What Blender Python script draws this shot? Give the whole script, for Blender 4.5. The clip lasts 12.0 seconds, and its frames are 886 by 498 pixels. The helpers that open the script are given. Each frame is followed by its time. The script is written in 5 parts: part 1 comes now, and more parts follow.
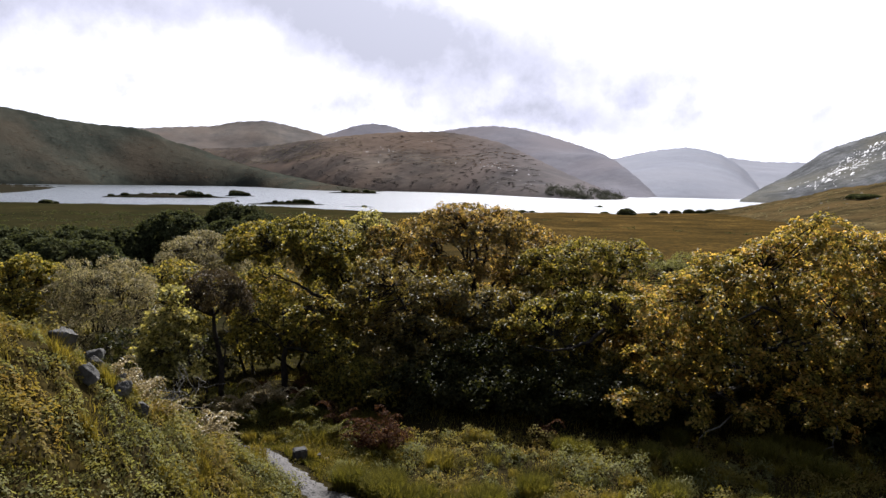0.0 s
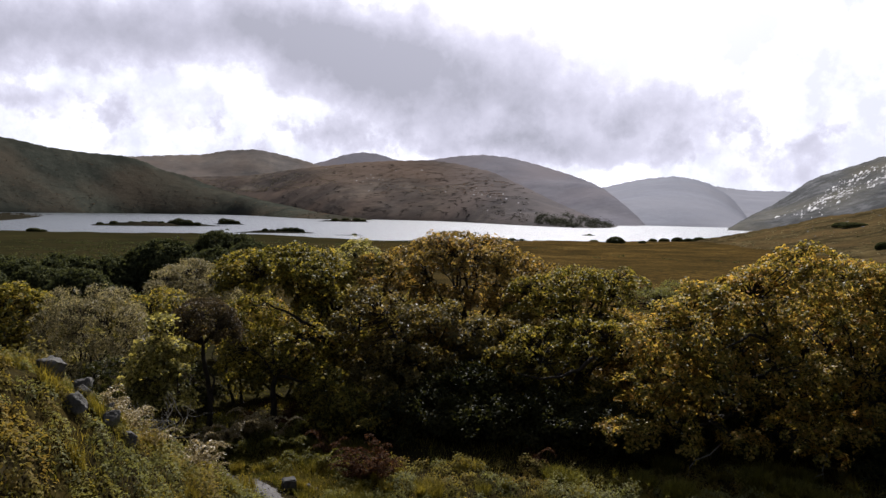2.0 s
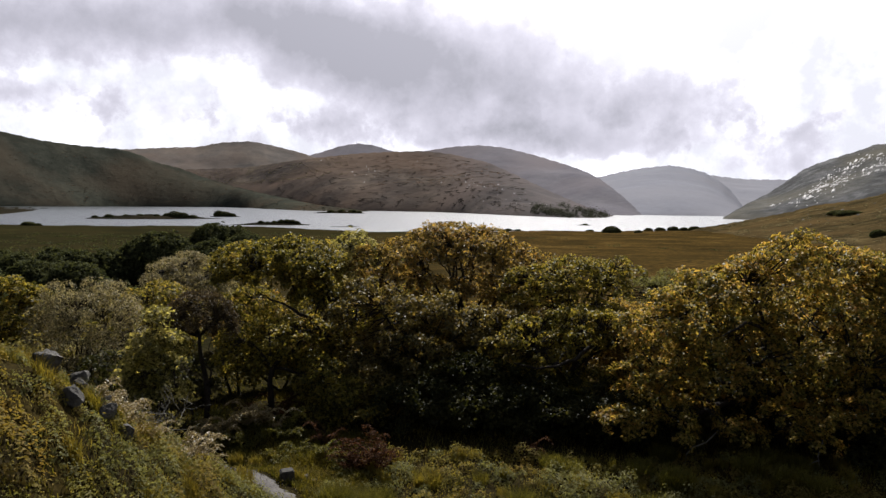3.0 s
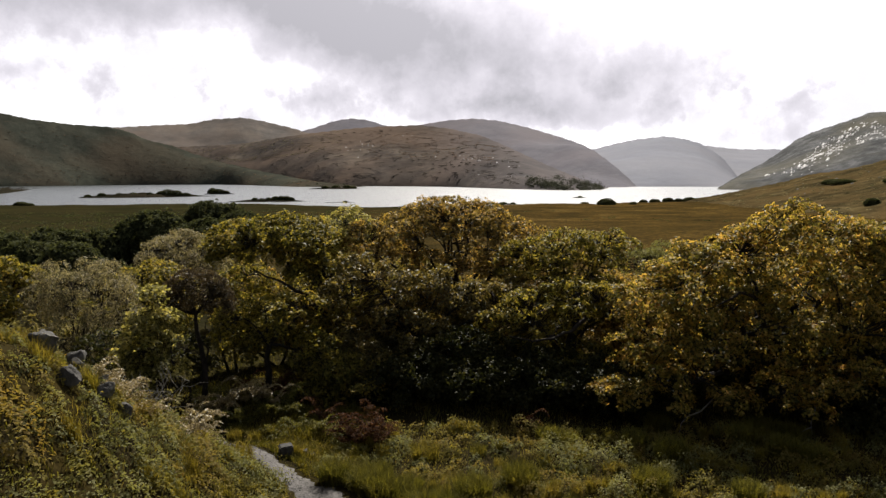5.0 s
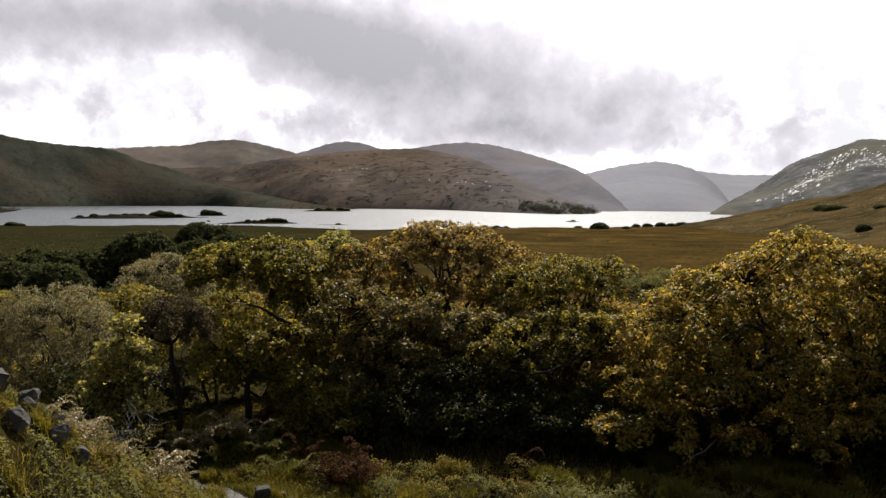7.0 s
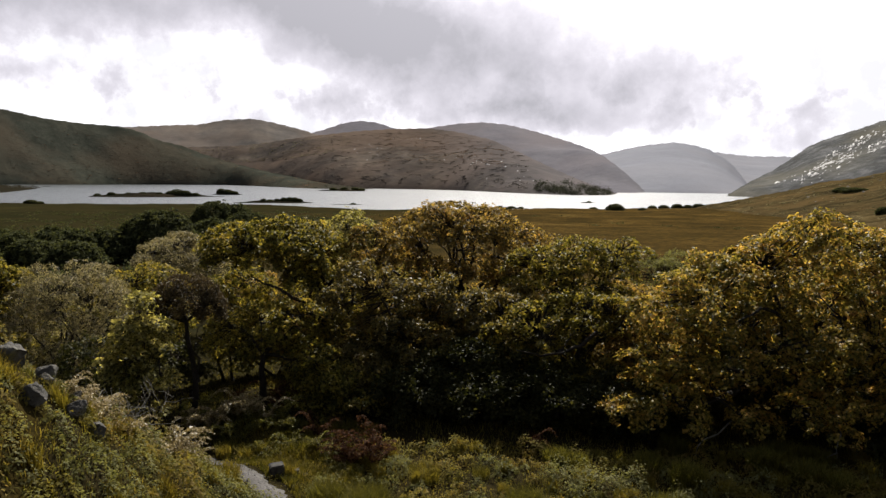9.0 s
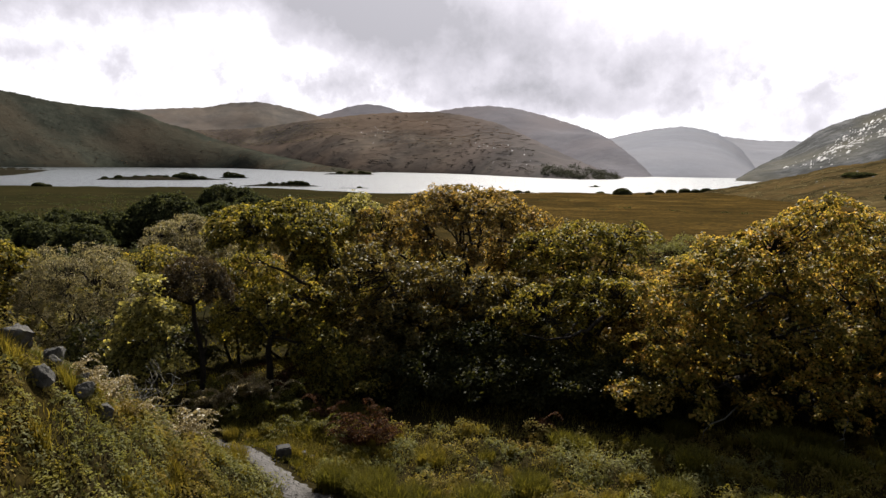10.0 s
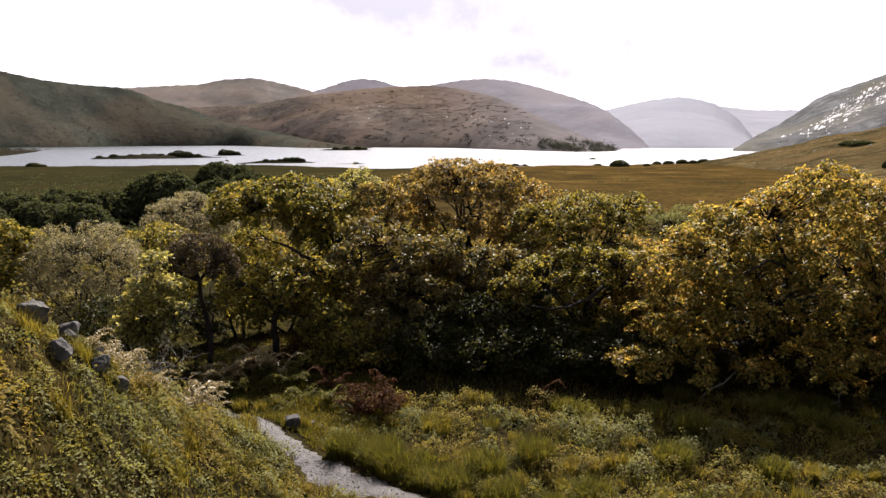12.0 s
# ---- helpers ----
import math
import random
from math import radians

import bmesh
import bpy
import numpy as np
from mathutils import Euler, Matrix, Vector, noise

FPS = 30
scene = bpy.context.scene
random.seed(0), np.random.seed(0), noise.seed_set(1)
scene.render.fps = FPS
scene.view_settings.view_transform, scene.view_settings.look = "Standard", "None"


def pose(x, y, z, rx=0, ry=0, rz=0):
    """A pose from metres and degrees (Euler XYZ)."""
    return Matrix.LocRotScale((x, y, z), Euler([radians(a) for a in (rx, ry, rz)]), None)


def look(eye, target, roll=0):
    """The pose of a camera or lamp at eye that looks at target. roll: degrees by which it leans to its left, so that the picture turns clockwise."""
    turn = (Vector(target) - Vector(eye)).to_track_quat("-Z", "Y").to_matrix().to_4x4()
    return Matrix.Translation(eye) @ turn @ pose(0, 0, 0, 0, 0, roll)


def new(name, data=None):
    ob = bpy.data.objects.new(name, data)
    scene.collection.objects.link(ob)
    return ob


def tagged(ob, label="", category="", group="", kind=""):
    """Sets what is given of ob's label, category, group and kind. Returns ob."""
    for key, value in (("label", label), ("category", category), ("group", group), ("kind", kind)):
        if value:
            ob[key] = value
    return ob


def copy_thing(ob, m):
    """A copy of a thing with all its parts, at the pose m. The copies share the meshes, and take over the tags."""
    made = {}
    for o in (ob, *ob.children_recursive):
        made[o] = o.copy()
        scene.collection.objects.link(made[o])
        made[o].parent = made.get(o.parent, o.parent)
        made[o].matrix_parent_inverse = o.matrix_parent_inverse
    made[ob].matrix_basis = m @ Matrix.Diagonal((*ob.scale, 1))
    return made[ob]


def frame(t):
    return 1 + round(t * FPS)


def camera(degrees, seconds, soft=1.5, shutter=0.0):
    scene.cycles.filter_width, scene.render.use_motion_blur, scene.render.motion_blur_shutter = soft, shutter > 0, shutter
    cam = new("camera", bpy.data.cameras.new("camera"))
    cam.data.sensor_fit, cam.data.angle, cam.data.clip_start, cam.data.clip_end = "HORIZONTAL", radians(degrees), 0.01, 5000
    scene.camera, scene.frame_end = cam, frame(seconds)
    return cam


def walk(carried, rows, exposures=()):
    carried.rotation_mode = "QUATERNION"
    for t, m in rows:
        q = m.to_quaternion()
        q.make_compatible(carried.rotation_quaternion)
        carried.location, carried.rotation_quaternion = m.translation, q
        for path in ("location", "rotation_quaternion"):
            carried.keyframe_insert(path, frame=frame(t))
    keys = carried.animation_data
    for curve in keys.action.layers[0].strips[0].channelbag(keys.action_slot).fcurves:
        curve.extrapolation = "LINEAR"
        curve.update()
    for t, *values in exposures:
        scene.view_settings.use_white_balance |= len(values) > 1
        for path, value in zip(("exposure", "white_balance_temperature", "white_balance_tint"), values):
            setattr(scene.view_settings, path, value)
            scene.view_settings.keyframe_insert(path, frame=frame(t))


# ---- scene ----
def rgb(*c):
    return (*c, 1.0)


# ---- camera ----
cam = camera(63.18, 12.0, 1.45)
ROWS = [
    (0, -0.022, -0.522, 1.614, -5.258, -1.024, 1.647),
    (0.5, -0.037, -0.504, 1.614, -5.475, -1.002, 1.426),
    (1, -0.02, -0.534, 1.625, -4.587, -1.009, 1.253),
    (1.5, -0.02, -0.623, 1.621, -3.236, -1.04, 1.049),
    (2, -0.023, -0.638, 1.618, -2.999, -1.044, 0.856),
    (2.5, -0.016, -0.613, 1.608, -3.305, -0.876, 0.703),
    (3, -0.016, -0.619, 1.605, -3.719, -0.63, 0.532),
    (5, 0.005, -0.605, 1.608, -5.751, 0.149, 0.098),
    (5.5, 0.003, -0.319, 1.601, -6.008, 0.26, 0.102),
    (6, -0.005, 0.038, 1.62, -5.817, 0.229, -0.208),
    (6.5, 0, 0.35, 1.643, -4.853, 0.062, -0.506),
    (7, 0.093, 0.561, 1.649, -3.923, -0.262, -0.412),
    (9, 0.112, 0.623, 1.645, -5.494, -0.555, 0.769),
    (9.5, 0.106, 0.669, 1.638, -6.116, -0.621, 0.992),
    (10, 0.096, 0.7, 1.626, -6.778, -0.702, 1.288),
    (10.5, 0.082, 0.737, 1.612, -7.468, -0.705, 1.455),
    (11, 0.053, 0.743, 1.607, -8.13, -0.449, 1.538),
    (11.5, 0, 0.661, 1.612, -8.51, -0.229, 1.417),
    (12, -0.038, 0.399, 1.596, -8.784, 0.114, 0.992),
]
EXPOSURES = [(0.0, 0.64, 5750, 14), (1.0, 0.55, 5800, 15), (2.0, 0.13, 5850, 15), (3.0, 0.13, 6050, 13), (5.0, 0.3, 6350, 11), (7.2, 0.2, 6350, 11), (8.8, 0.24, 6300, 11), (10.0, 0.33, 6300, 11), (11.0, 0.62, 6250, 14), (11.5, 0.9, 6220, 16), (12.0, 0.99, 6200, 18)]
walk(cam, [(t, pose(x, y, z, 90 + pitch, roll, yaw)) for t, x, y, z, pitch, roll, yaw in ROWS], EXPOSURES)
EYE_Z = 1.6
LAKE_Z = -28.4

# ---- world and sun ----
SUN_AZ, SUN_EL = 8.0, 44.5


class Nodes:
    """A short way to write node trees."""

    def __init__(self, tree):
        self.tree, self.nodes, self.links = tree, tree.nodes, tree.links
        self.nodes.clear()

    def add(self, kind, ins=None, **props):
        n = self.nodes.new(kind)
        for k, v in props.items():
            setattr(n, k, v)
        for k, v in (ins or {}).items():
            s = n.inputs[k]
            if isinstance(v, bpy.types.NodeSocket):
                self.links.new(v, s)
            else:
                s.default_value = v
        return n

    def math(self, op, a, b=0.0, c=0.0):
        return self.add("ShaderNodeMath", {0: a, 1: b, 2: c}, operation=op).outputs[0]

    def mix(self, fac, a, b, blend="MIX"):
        n = self.add("ShaderNodeMix", data_type="RGBA", blend_type=blend)
        for key, v in ((0, fac), (6, a), (7, b)):
            if isinstance(v, bpy.types.NodeSocket):
                self.links.new(v, n.inputs[key])
            else:
                n.inputs[key].default_value = v
        return n.outputs[2]

    def noise(self, scale, detail=4.0, vector=None, rough=0.55):
        ins = {"Scale": scale, "Detail": detail, "Roughness": rough}
        if vector is not None:
            ins["Vector"] = vector
        return self.add("ShaderNodeTexNoise", ins).outputs[0]

    def ramp(self, fac, stops, interp="LINEAR"):
        n = self.add("ShaderNodeValToRGB", {0: fac})
        n.color_ramp.interpolation = interp
        els = n.color_ramp.elements
        while len(els) < len(stops):
            els.new(0.5)
        for e, (p, c) in zip(els, stops):
            e.position, e.color = p, (c if len(c) == 4 else (*c, 1.0))
        return n.outputs[0]


def sky():
    world = bpy.data.worlds.new("sky")
    scene.world = world
    world.use_nodes = True
    n = Nodes(world.node_tree)
    way = n.add("ShaderNodeTexCoord").outputs["Generated"]
    xyz = n.add("ShaderNodeSeparateXYZ", {0: way}).outputs
    u0 = n.math("ARCTAN2", xyz[0], xyz[1])
    v0 = n.math("ARCSINE", xyz[2])
    billow = n.add("ShaderNodeTexNoise", {"Vector": way, "Scale": 11.0, "Detail": 8.0, "Roughness": 0.62})
    dx = n.add("ShaderNodeSeparateColor", {0: billow.outputs["Color"]}).outputs
    u = n.math("ADD", u0, n.math("MULTIPLY", n.math("SUBTRACT", dx[0], 0.5), 0.12))
    v = n.math("ADD", v0, n.math("MULTIPLY", n.math("SUBTRACT", dx[1], 0.5), 0.075))
    # cloud bank: centre (azimuth, height), half sizes, slant, weight
    banks = [(-0.493, 0.205, 0.135, 0.0294, 0, 1.6), (-0.237, 0.228, 0.196, 0.037, -0.05, 1.2), (-0.114, 0.199, 0.165, 0.055, -0.2, 1.3),
             (-0.003, 0.154, 0.135, 0.068, -0.15, 1.15), (0.092, 0.192, 0.071, 0.063, 0, 0.4), (0.239, 0.135, 0.135, 0.044, -0.03, 0.85),
             (0.139, 0.09, 0.16, 0.017, -0.02, 0.75), (0.443, 0.078, 0.055, 0.03, 0, 0.26), (0.41, 0.05, 0.06, 0.016, 0, 0.35),
             (-0.523, 0.12, 0.048, 0.017, 0, 0.5), (-0.445, 0.111, 0.034, 0.016, 0, 0.28), (-0.368, 0.111, 0.038, 0.024, 0, 0.42),
             (-0.219, 0.162, 0.034, 0.019, 0, 0.5), (-0.169, 0.094, 0.039, 0.017, 0, 0.55), (-0.592, 0.18, 0.066, 0.04, 0, 0.9)]
    total = None
    for cu, cv, a, b, slant, weight in banks:
        du = n.math("SUBTRACT", u, cu)
        dv = n.math("SUBTRACT", n.math("SUBTRACT", v, cv), n.math("MULTIPLY", du, slant))
        q = n.math("ADD", n.math("POWER", n.math("DIVIDE", n.math("ABSOLUTE", du), a), 2.0),
                   n.math("POWER", n.math("DIVIDE", n.math("ABSOLUTE", dv), b), 2.0))
        g = n.math("MULTIPLY", n.math("EXPONENT", n.math("MULTIPLY", q, -0.9)), weight)
        total = g if total is None else n.math("ADD", total, g)
    fine = n.noise(19.0, 6.0, way, 0.6)
    wide = n.noise(3.0, 5.0, way)
    mid = n.noise(8.0, 7.0, way, 0.6)
    # thin broken cloud low over the hills
    low = n.math("MULTIPLY", n.math("MAXIMUM", n.math("SUBTRACT", 1.0, n.math("MULTIPLY", n.math("ABSOLUTE", n.math("SUBTRACT", v0, 0.105)), 12.0)), 0.0), n.math("MAXIMUM", n.math("SUBTRACT", n.noise(15.0, 6.0, way, 0.6), 0.46), 0.0))
    high = n.add("ShaderNodeMapRange", {0: xyz[2], 1: 0.24, 2: 0.6, 3: 0.0, 4: 1.0}).outputs[0]
    loose = n.math("MULTIPLY", n.math("SUBTRACT", wide, 0.38), n.math("MULTIPLY", high, 3.0))
    total = n.math("MULTIPLY", total, n.math("ADD", n.math("MULTIPLY", mid, 1.5), 0.25))
    total = n.math("ADD", total, n.math("MULTIPLY", low, 4.0))
    body = n.math("ADD", n.math("ADD", total, loose), n.math("ADD", n.math("MULTIPLY", n.math("SUBTRACT", fine, 0.5), 0.42), n.math("MULTIPLY", n.math("SUBTRACT", n.noise(4.5, 4.0, way, 0.6), 0.5), 0.5)))
    edge = n.add("ShaderNodeMapRange", {0: body, 1: 0.17, 2: 0.60, 3: 0.0, 4: 1.0}, interpolation_type="SMOOTHSTEP").outputs[0]
    grey = n.ramp(n.math("ADD", n.math("MULTIPLY", body, 0.30), n.math("MULTIPLY", n.math("SUBTRACT", fine, 0.5), 0.35)), [(0.10, (0.88, 0.845, 0.885)), (0.22, (0.70, 0.668, 0.708)), (0.40, (0.56, 0.537, 0.572)), (0.62, (0.43, 0.417, 0.442))])
    cloud = n.mix(edge, n.ramp(n.math("ADD", n.math("MULTIPLY", n.math("SUBTRACT", mid, 0.5), 0.8), n.math("ADD", fine, 0.0)), [(0.34, (1.3, 1.28, 1.28)), (0.48, (1.0, 0.985, 0.98)), (0.62, (0.84, 0.825, 0.84))]), grey)
    # overhead and behind, the broken cloud is darker and shows blue
    dome = n.math("MAXIMUM", high, n.add("ShaderNodeMapRange", {0: xyz[1], 1: 0.35, 2: -0.25, 3: 0.0, 4: 1.0}).outputs[0])
    cloud = n.mix(dome, cloud, n.ramp(wide, [(0.35, (0.135, 0.133, 0.137)), (0.7, (0.310, 0.307, 0.312))]))
    blue = n.add("ShaderNodeTexSky", sky_type="NISHITA", sun_disc=False, sun_elevation=radians(SUN_EL), sun_rotation=radians(SUN_AZ)).outputs[0]
    blue = n.mix(1.0, blue, rgb(0.07, 0.07, 0.07), "MULTIPLY")
    gap = n.ramp(n.noise(2.2, 4.0, way), [(0.50, (0, 0, 0)), (0.60, (0.9, 0.9, 0.9))])
    col = n.mix(n.math("MULTIPLY", gap, dome), cloud, blue)
    # the veiled sun brightens the cloud round it
    sun_way = n.add("ShaderNodeVectorMath", {0: way, 1: (math.sin(radians(SUN_AZ)) * math.cos(radians(SUN_EL)), math.cos(radians(SUN_AZ)) * math.cos(radians(SUN_EL)), math.sin(radians(SUN_EL)))}, operation="DOT_PRODUCT").outputs["Value"]
    near_sun = n.math("MAXIMUM", sun_way, 0.0)
    glow = n.math("ADD", n.math("MULTIPLY", n.math("POWER", near_sun, 14.0), 2.2), n.math("MULTIPLY", n.math("POWER", near_sun, 90.0), 8.0))
    col = n.mix(1.0, col, n.add("ShaderNodeCombineColor", {0: n.math("ADD", glow, 1.0), 1: n.math("ADD", n.math("MULTIPLY", glow, 0.97), 1.0), 2: n.math("ADD", n.math("MULTIPLY", glow, 0.93), 1.0)}).outputs[0], "MULTIPLY")
    bg = n.add("ShaderNodeBackground", {"Color": col, "Strength": 0.95})
    out = n.add("ShaderNodeOutputWorld")
    n.links.new(bg.outputs[0], out.inputs[0])


sky()
sun = new("sun", bpy.data.lights.new("sun", "SUN"))
sun.data.energy, sun.data.angle, sun.data.color = 6.8, radians(0.6), (1.0, 0.93, 0.80)
sun.matrix_world = look((0, 0, 0), (-math.sin(radians(SUN_AZ)) * math.cos(radians(SUN_EL)), -math.cos(radians(SUN_AZ)) * math.cos(radians(SUN_EL)), -math.sin(radians(SUN_EL))))


# ---- materials ----
def material(name, build):
    m = bpy.data.materials.new(name)
    m.use_nodes = True
    n = Nodes(m.node_tree)
    shader, bump = build(n)
    out = n.add("ShaderNodeOutputMaterial")
    n.links.new(shader, out.inputs[0])
    return m


def principled(n, color, rough=0.8, height=None, strength=0.5, distance=0.05, spec=0.3):
    ins = {"Base Color": color, "Roughness": rough, "Specular IOR Level": spec}
    if height is not None:
        ins["Normal"] = n.add("ShaderNodeBump", {"Strength": strength, "Distance": distance, "Height": height}).outputs[0]
    return n.add("ShaderNodeBsdfPrincipled", ins).outputs[0]


def leaf_material(name, colors, through_color, gloss=0.35, share=0.4, patch=0.5, rough=0.45, mix=0.55):
    """Leaves: a colour of its own for each, in drifts through the crown, with light passing through."""
    def build(n):
        rnd = n.add("ShaderNodeNewGeometry").outputs["Random Per Island"]
        pos = n.add("ShaderNodeTexCoord").outputs["Object"]
        drift = n.noise(patch, 3.0, pos)
        f = n.math("ADD", n.math("MULTIPLY", rnd, mix), n.math("MULTIPLY", n.math("SUBTRACT", drift, 0.10 + 0.33 * mix), 1.55 - mix))
        k = len(colors) - 1
        col = n.ramp(f, [(i / k, c) for i, c in enumerate(colors)])
        hsv = n.add("ShaderNodeHueSaturation", {"Color": col, "Value": n.math("ADD", n.math("MULTIPLY", rnd, 1.6 * mix), 1.0 - 0.9 * mix)}).outputs[0]
        body = principled(n, hsv, rough, spec=gloss)
        back = n.add("ShaderNodeBsdfTranslucent", {0: n.mix(1.0, hsv, rgb(*through_color), "MULTIPLY")}).outputs[0]
        return n.add("ShaderNodeMixShader", {0: share, 1: body, 2: back}).outputs[0], None
    return material(name, build)


OAK_GOLD = leaf_material("oak_leaf_gold", [(0.044, 0.049, 0.015), (0.104, 0.102, 0.025), (0.195, 0.168, 0.040), (0.300, 0.212, 0.060), (0.230, 0.115, 0.040)], (1.72, 1.48, 0.78), 0.12, 0.5, 1.0, 0.5, 0.58)
OAK_DULL = leaf_material("oak_leaf_dull", [(0.042, 0.042, 0.018), (0.082, 0.074, 0.028), (0.140, 0.115, 0.040), (0.165, 0.110, 0.038)], (1.6, 1.38, 0.7), 0.16, 0.46, 0.9, 0.48, 0.5)
OAK_GREEN = leaf_material("oak_leaf_green", [(0.050, 0.056, 0.016), (0.106, 0.105, 0.026), (0.182, 0.158, 0.037), (0.228, 0.168, 0.042)], (1.55, 1.36, 0.62), 0.1, 0.52, 0.7, 0.5, 0.65)
OAK_BROWN = leaf_material("oak_leaf_brown", [(0.060, 0.052, 0.024), (0.124, 0.102, 0.038), (0.204, 0.156, 0.050), (0.218, 0.128, 0.046)], (1.78, 1.49, 0.74), 0.1, 0.52, 0.7, 0.5, 0.65)
WILLOW = leaf_material("willow_leaf", [(0.050, 0.046, 0.024), (0.110, 0.100, 0.055), (0.24, 0.215, 0.130), (0.11, 0.094, 0.048)], (1.5, 1.36, 0.85), 0.2, 0.45, 0.6, 0.5)
BRIGHT = leaf_material("hazel_leaf", [(0.070, 0.074, 0.024), (0.142, 0.138, 0.048), (0.285, 0.262, 0.105), (0.195, 0.165, 0.062)], (1.6, 1.45, 0.72), 0.1, 0.54, 0.6, 0.5)
# Near-black leaf tones stand in for the shade below the crowns.
DARK = leaf_material("shaded_scrub_leaf", [(0.017, 0.020, 0.008), (0.027, 0.031, 0.011), (0.044, 0.042, 0.015), (0.039, 0.031, 0.013)], (1.5, 1.45, 0.7), 0.07, 0.38, 0.6, 0.55)
FAR_GREEN = leaf_material("far_tree_leaf", [(0.034, 0.040, 0.020), (0.054, 0.060, 0.028), (0.078, 0.080, 0.034)], (1.4, 1.35, 0.8), 0.03, 0.3, 0.2, 0.9)
FAR_WOOD = leaf_material("far_wood_leaf", [(0.048, 0.05, 0.042), (0.066, 0.068, 0.055), (0.085, 0.085, 0.067)], (1.2, 1.2, 0.9), 0.0, 0.2, 0.02, 0.9)
HILL_HEATHER = leaf_material("hill_heather", [(0.066, 0.058, 0.052), (0.082, 0.071, 0.062), (0.098, 0.083, 0.071)], (1.1, 1.1, 1.0), 0.0, 0.1, 0.01, 0.9)
DRY_GRASS = leaf_material("dry_hill_grass", [(0.104, 0.095, 0.052), (0.152, 0.136, 0.074), (0.204, 0.183, 0.101)], (1.2, 1.15, 0.9), 0.0, 0.15, 0.01, 0.9)
RUSTY = leaf_material("hill_bracken", [(0.085, 0.058, 0.040), (0.13, 0.083, 0.054), (0.165, 0.108, 0.068)], (1.2, 1.1, 0.9), 0.0, 0.15, 0.01, 0.9)
TWIGGY = leaf_material("birch_twig_leaf", [(0.022, 0.018, 0.011), (0.042, 0.034, 0.020), (0.07, 0.055, 0.03), (0.052, 0.036, 0.02)], (1.5, 1.3, 0.8), 0.1, 0.3)
MYRTLE = leaf_material("bog_myrtle_leaf", [(0.050, 0.050, 0.015), (0.096, 0.089, 0.024), (0.151, 0.132, 0.036), (0.173, 0.127, 0.040), (0.134, 0.089, 0.033)], (1.55, 1.40, 0.68), 0.04, 0.4, 0.8, 0.7, 0.22)
HEATH = leaf_material("creeping_willow_leaf", [(0.057, 0.060, 0.021), (0.104, 0.105, 0.040), (0.166, 0.161, 0.067), (0.133, 0.113, 0.043)], (1.5, 1.42, 0.75), 0.06, 0.4, 0.5, 0.65, 0.24)
BANK_GRASS = leaf_material("golden_moor_grass", [(0.084, 0.081, 0.017), (0.142, 0.129, 0.026), (0.195, 0.160, 0.037), (0.215, 0.146, 0.043)], (1.55, 1.38, 0.6), 0.05, 0.38, 0.5, 0.8, 0.25)
GRASS = leaf_material("moor_grass", [(0.036, 0.041, 0.010), (0.072, 0.072, 0.015), (0.12, 0.103, 0.022), (0.15, 0.105, 0.03)], (1.6, 1.5, 0.5), 0.05, 0.35, 0.7, 0.8, 0.3)
TALL_GRASS = leaf_material("tall_tussock_grass", [(0.046, 0.051, 0.014), (0.087, 0.087, 0.021), (0.143, 0.127, 0.031), (0.172, 0.127, 0.039)], (1.55, 1.42, 0.55), 0.04, 0.42, 0.6, 0.8, 0.3)
BRACKEN = leaf_material("bracken_frond", [(0.026, 0.014, 0.009), (0.046, 0.023, 0.013), (0.066, 0.034, 0.017), (0.045, 0.033, 0.017)], (1.5, 1.2, 0.8), 0.05, 0.3, 0.6, 0.8)
PALE_FERN = leaf_material("dry_fern_frond", [(0.131, 0.102, 0.048), (0.221, 0.176, 0.088), (0.312, 0.254, 0.144), (0.156, 0.123, 0.056)], (1.3, 1.2, 0.8), 0.3, 0.3)
GREEN_FERN = leaf_material("green_fern_frond", [(0.05, 0.055, 0.015), (0.09, 0.092, 0.024), (0.14, 0.13, 0.036), (0.16, 0.12, 0.04)], (1.5, 1.4, 0.6), 0.1, 0.4)


def bark_build(n):
    pos = n.add("ShaderNodeTexCoord").outputs["Object"]
    stretched = n.add("ShaderNodeMapping", {"Vector": pos, "Scale": (9.0, 9.0, 2.0)}).outputs[0]
    a, b = n.noise(2.0, 6.0, stretched), n.noise(1.3, 3.0, pos)
    col = n.mix(n.ramp(a, [(0.35, (0, 0, 0)), (0.7, (1, 1, 1))]), rgb(0.012, 0.010, 0.008), rgb(0.040, 0.032, 0.025))
    col = n.mix(n.ramp(b, [(0.55, (0, 0, 0)), (0.7, (0.7, 0.7, 0.7))]), col, rgb(0.034, 0.032, 0.022))
    return principled(n, col, 0.9, a, 0.8, 0.03, 0.1), None


BARK = material("lichened_bark", bark_build)


GREY_WOOD = material("bleached_wood", lambda n: (principled(n, n.ramp(n.noise(6.0, 5.0, n.add("ShaderNodeTexCoord").outputs["Object"]), [(0.3, (0.09, 0.084, 0.068)), (0.7, (0.20, 0.185, 0.155))]), 0.8), None))


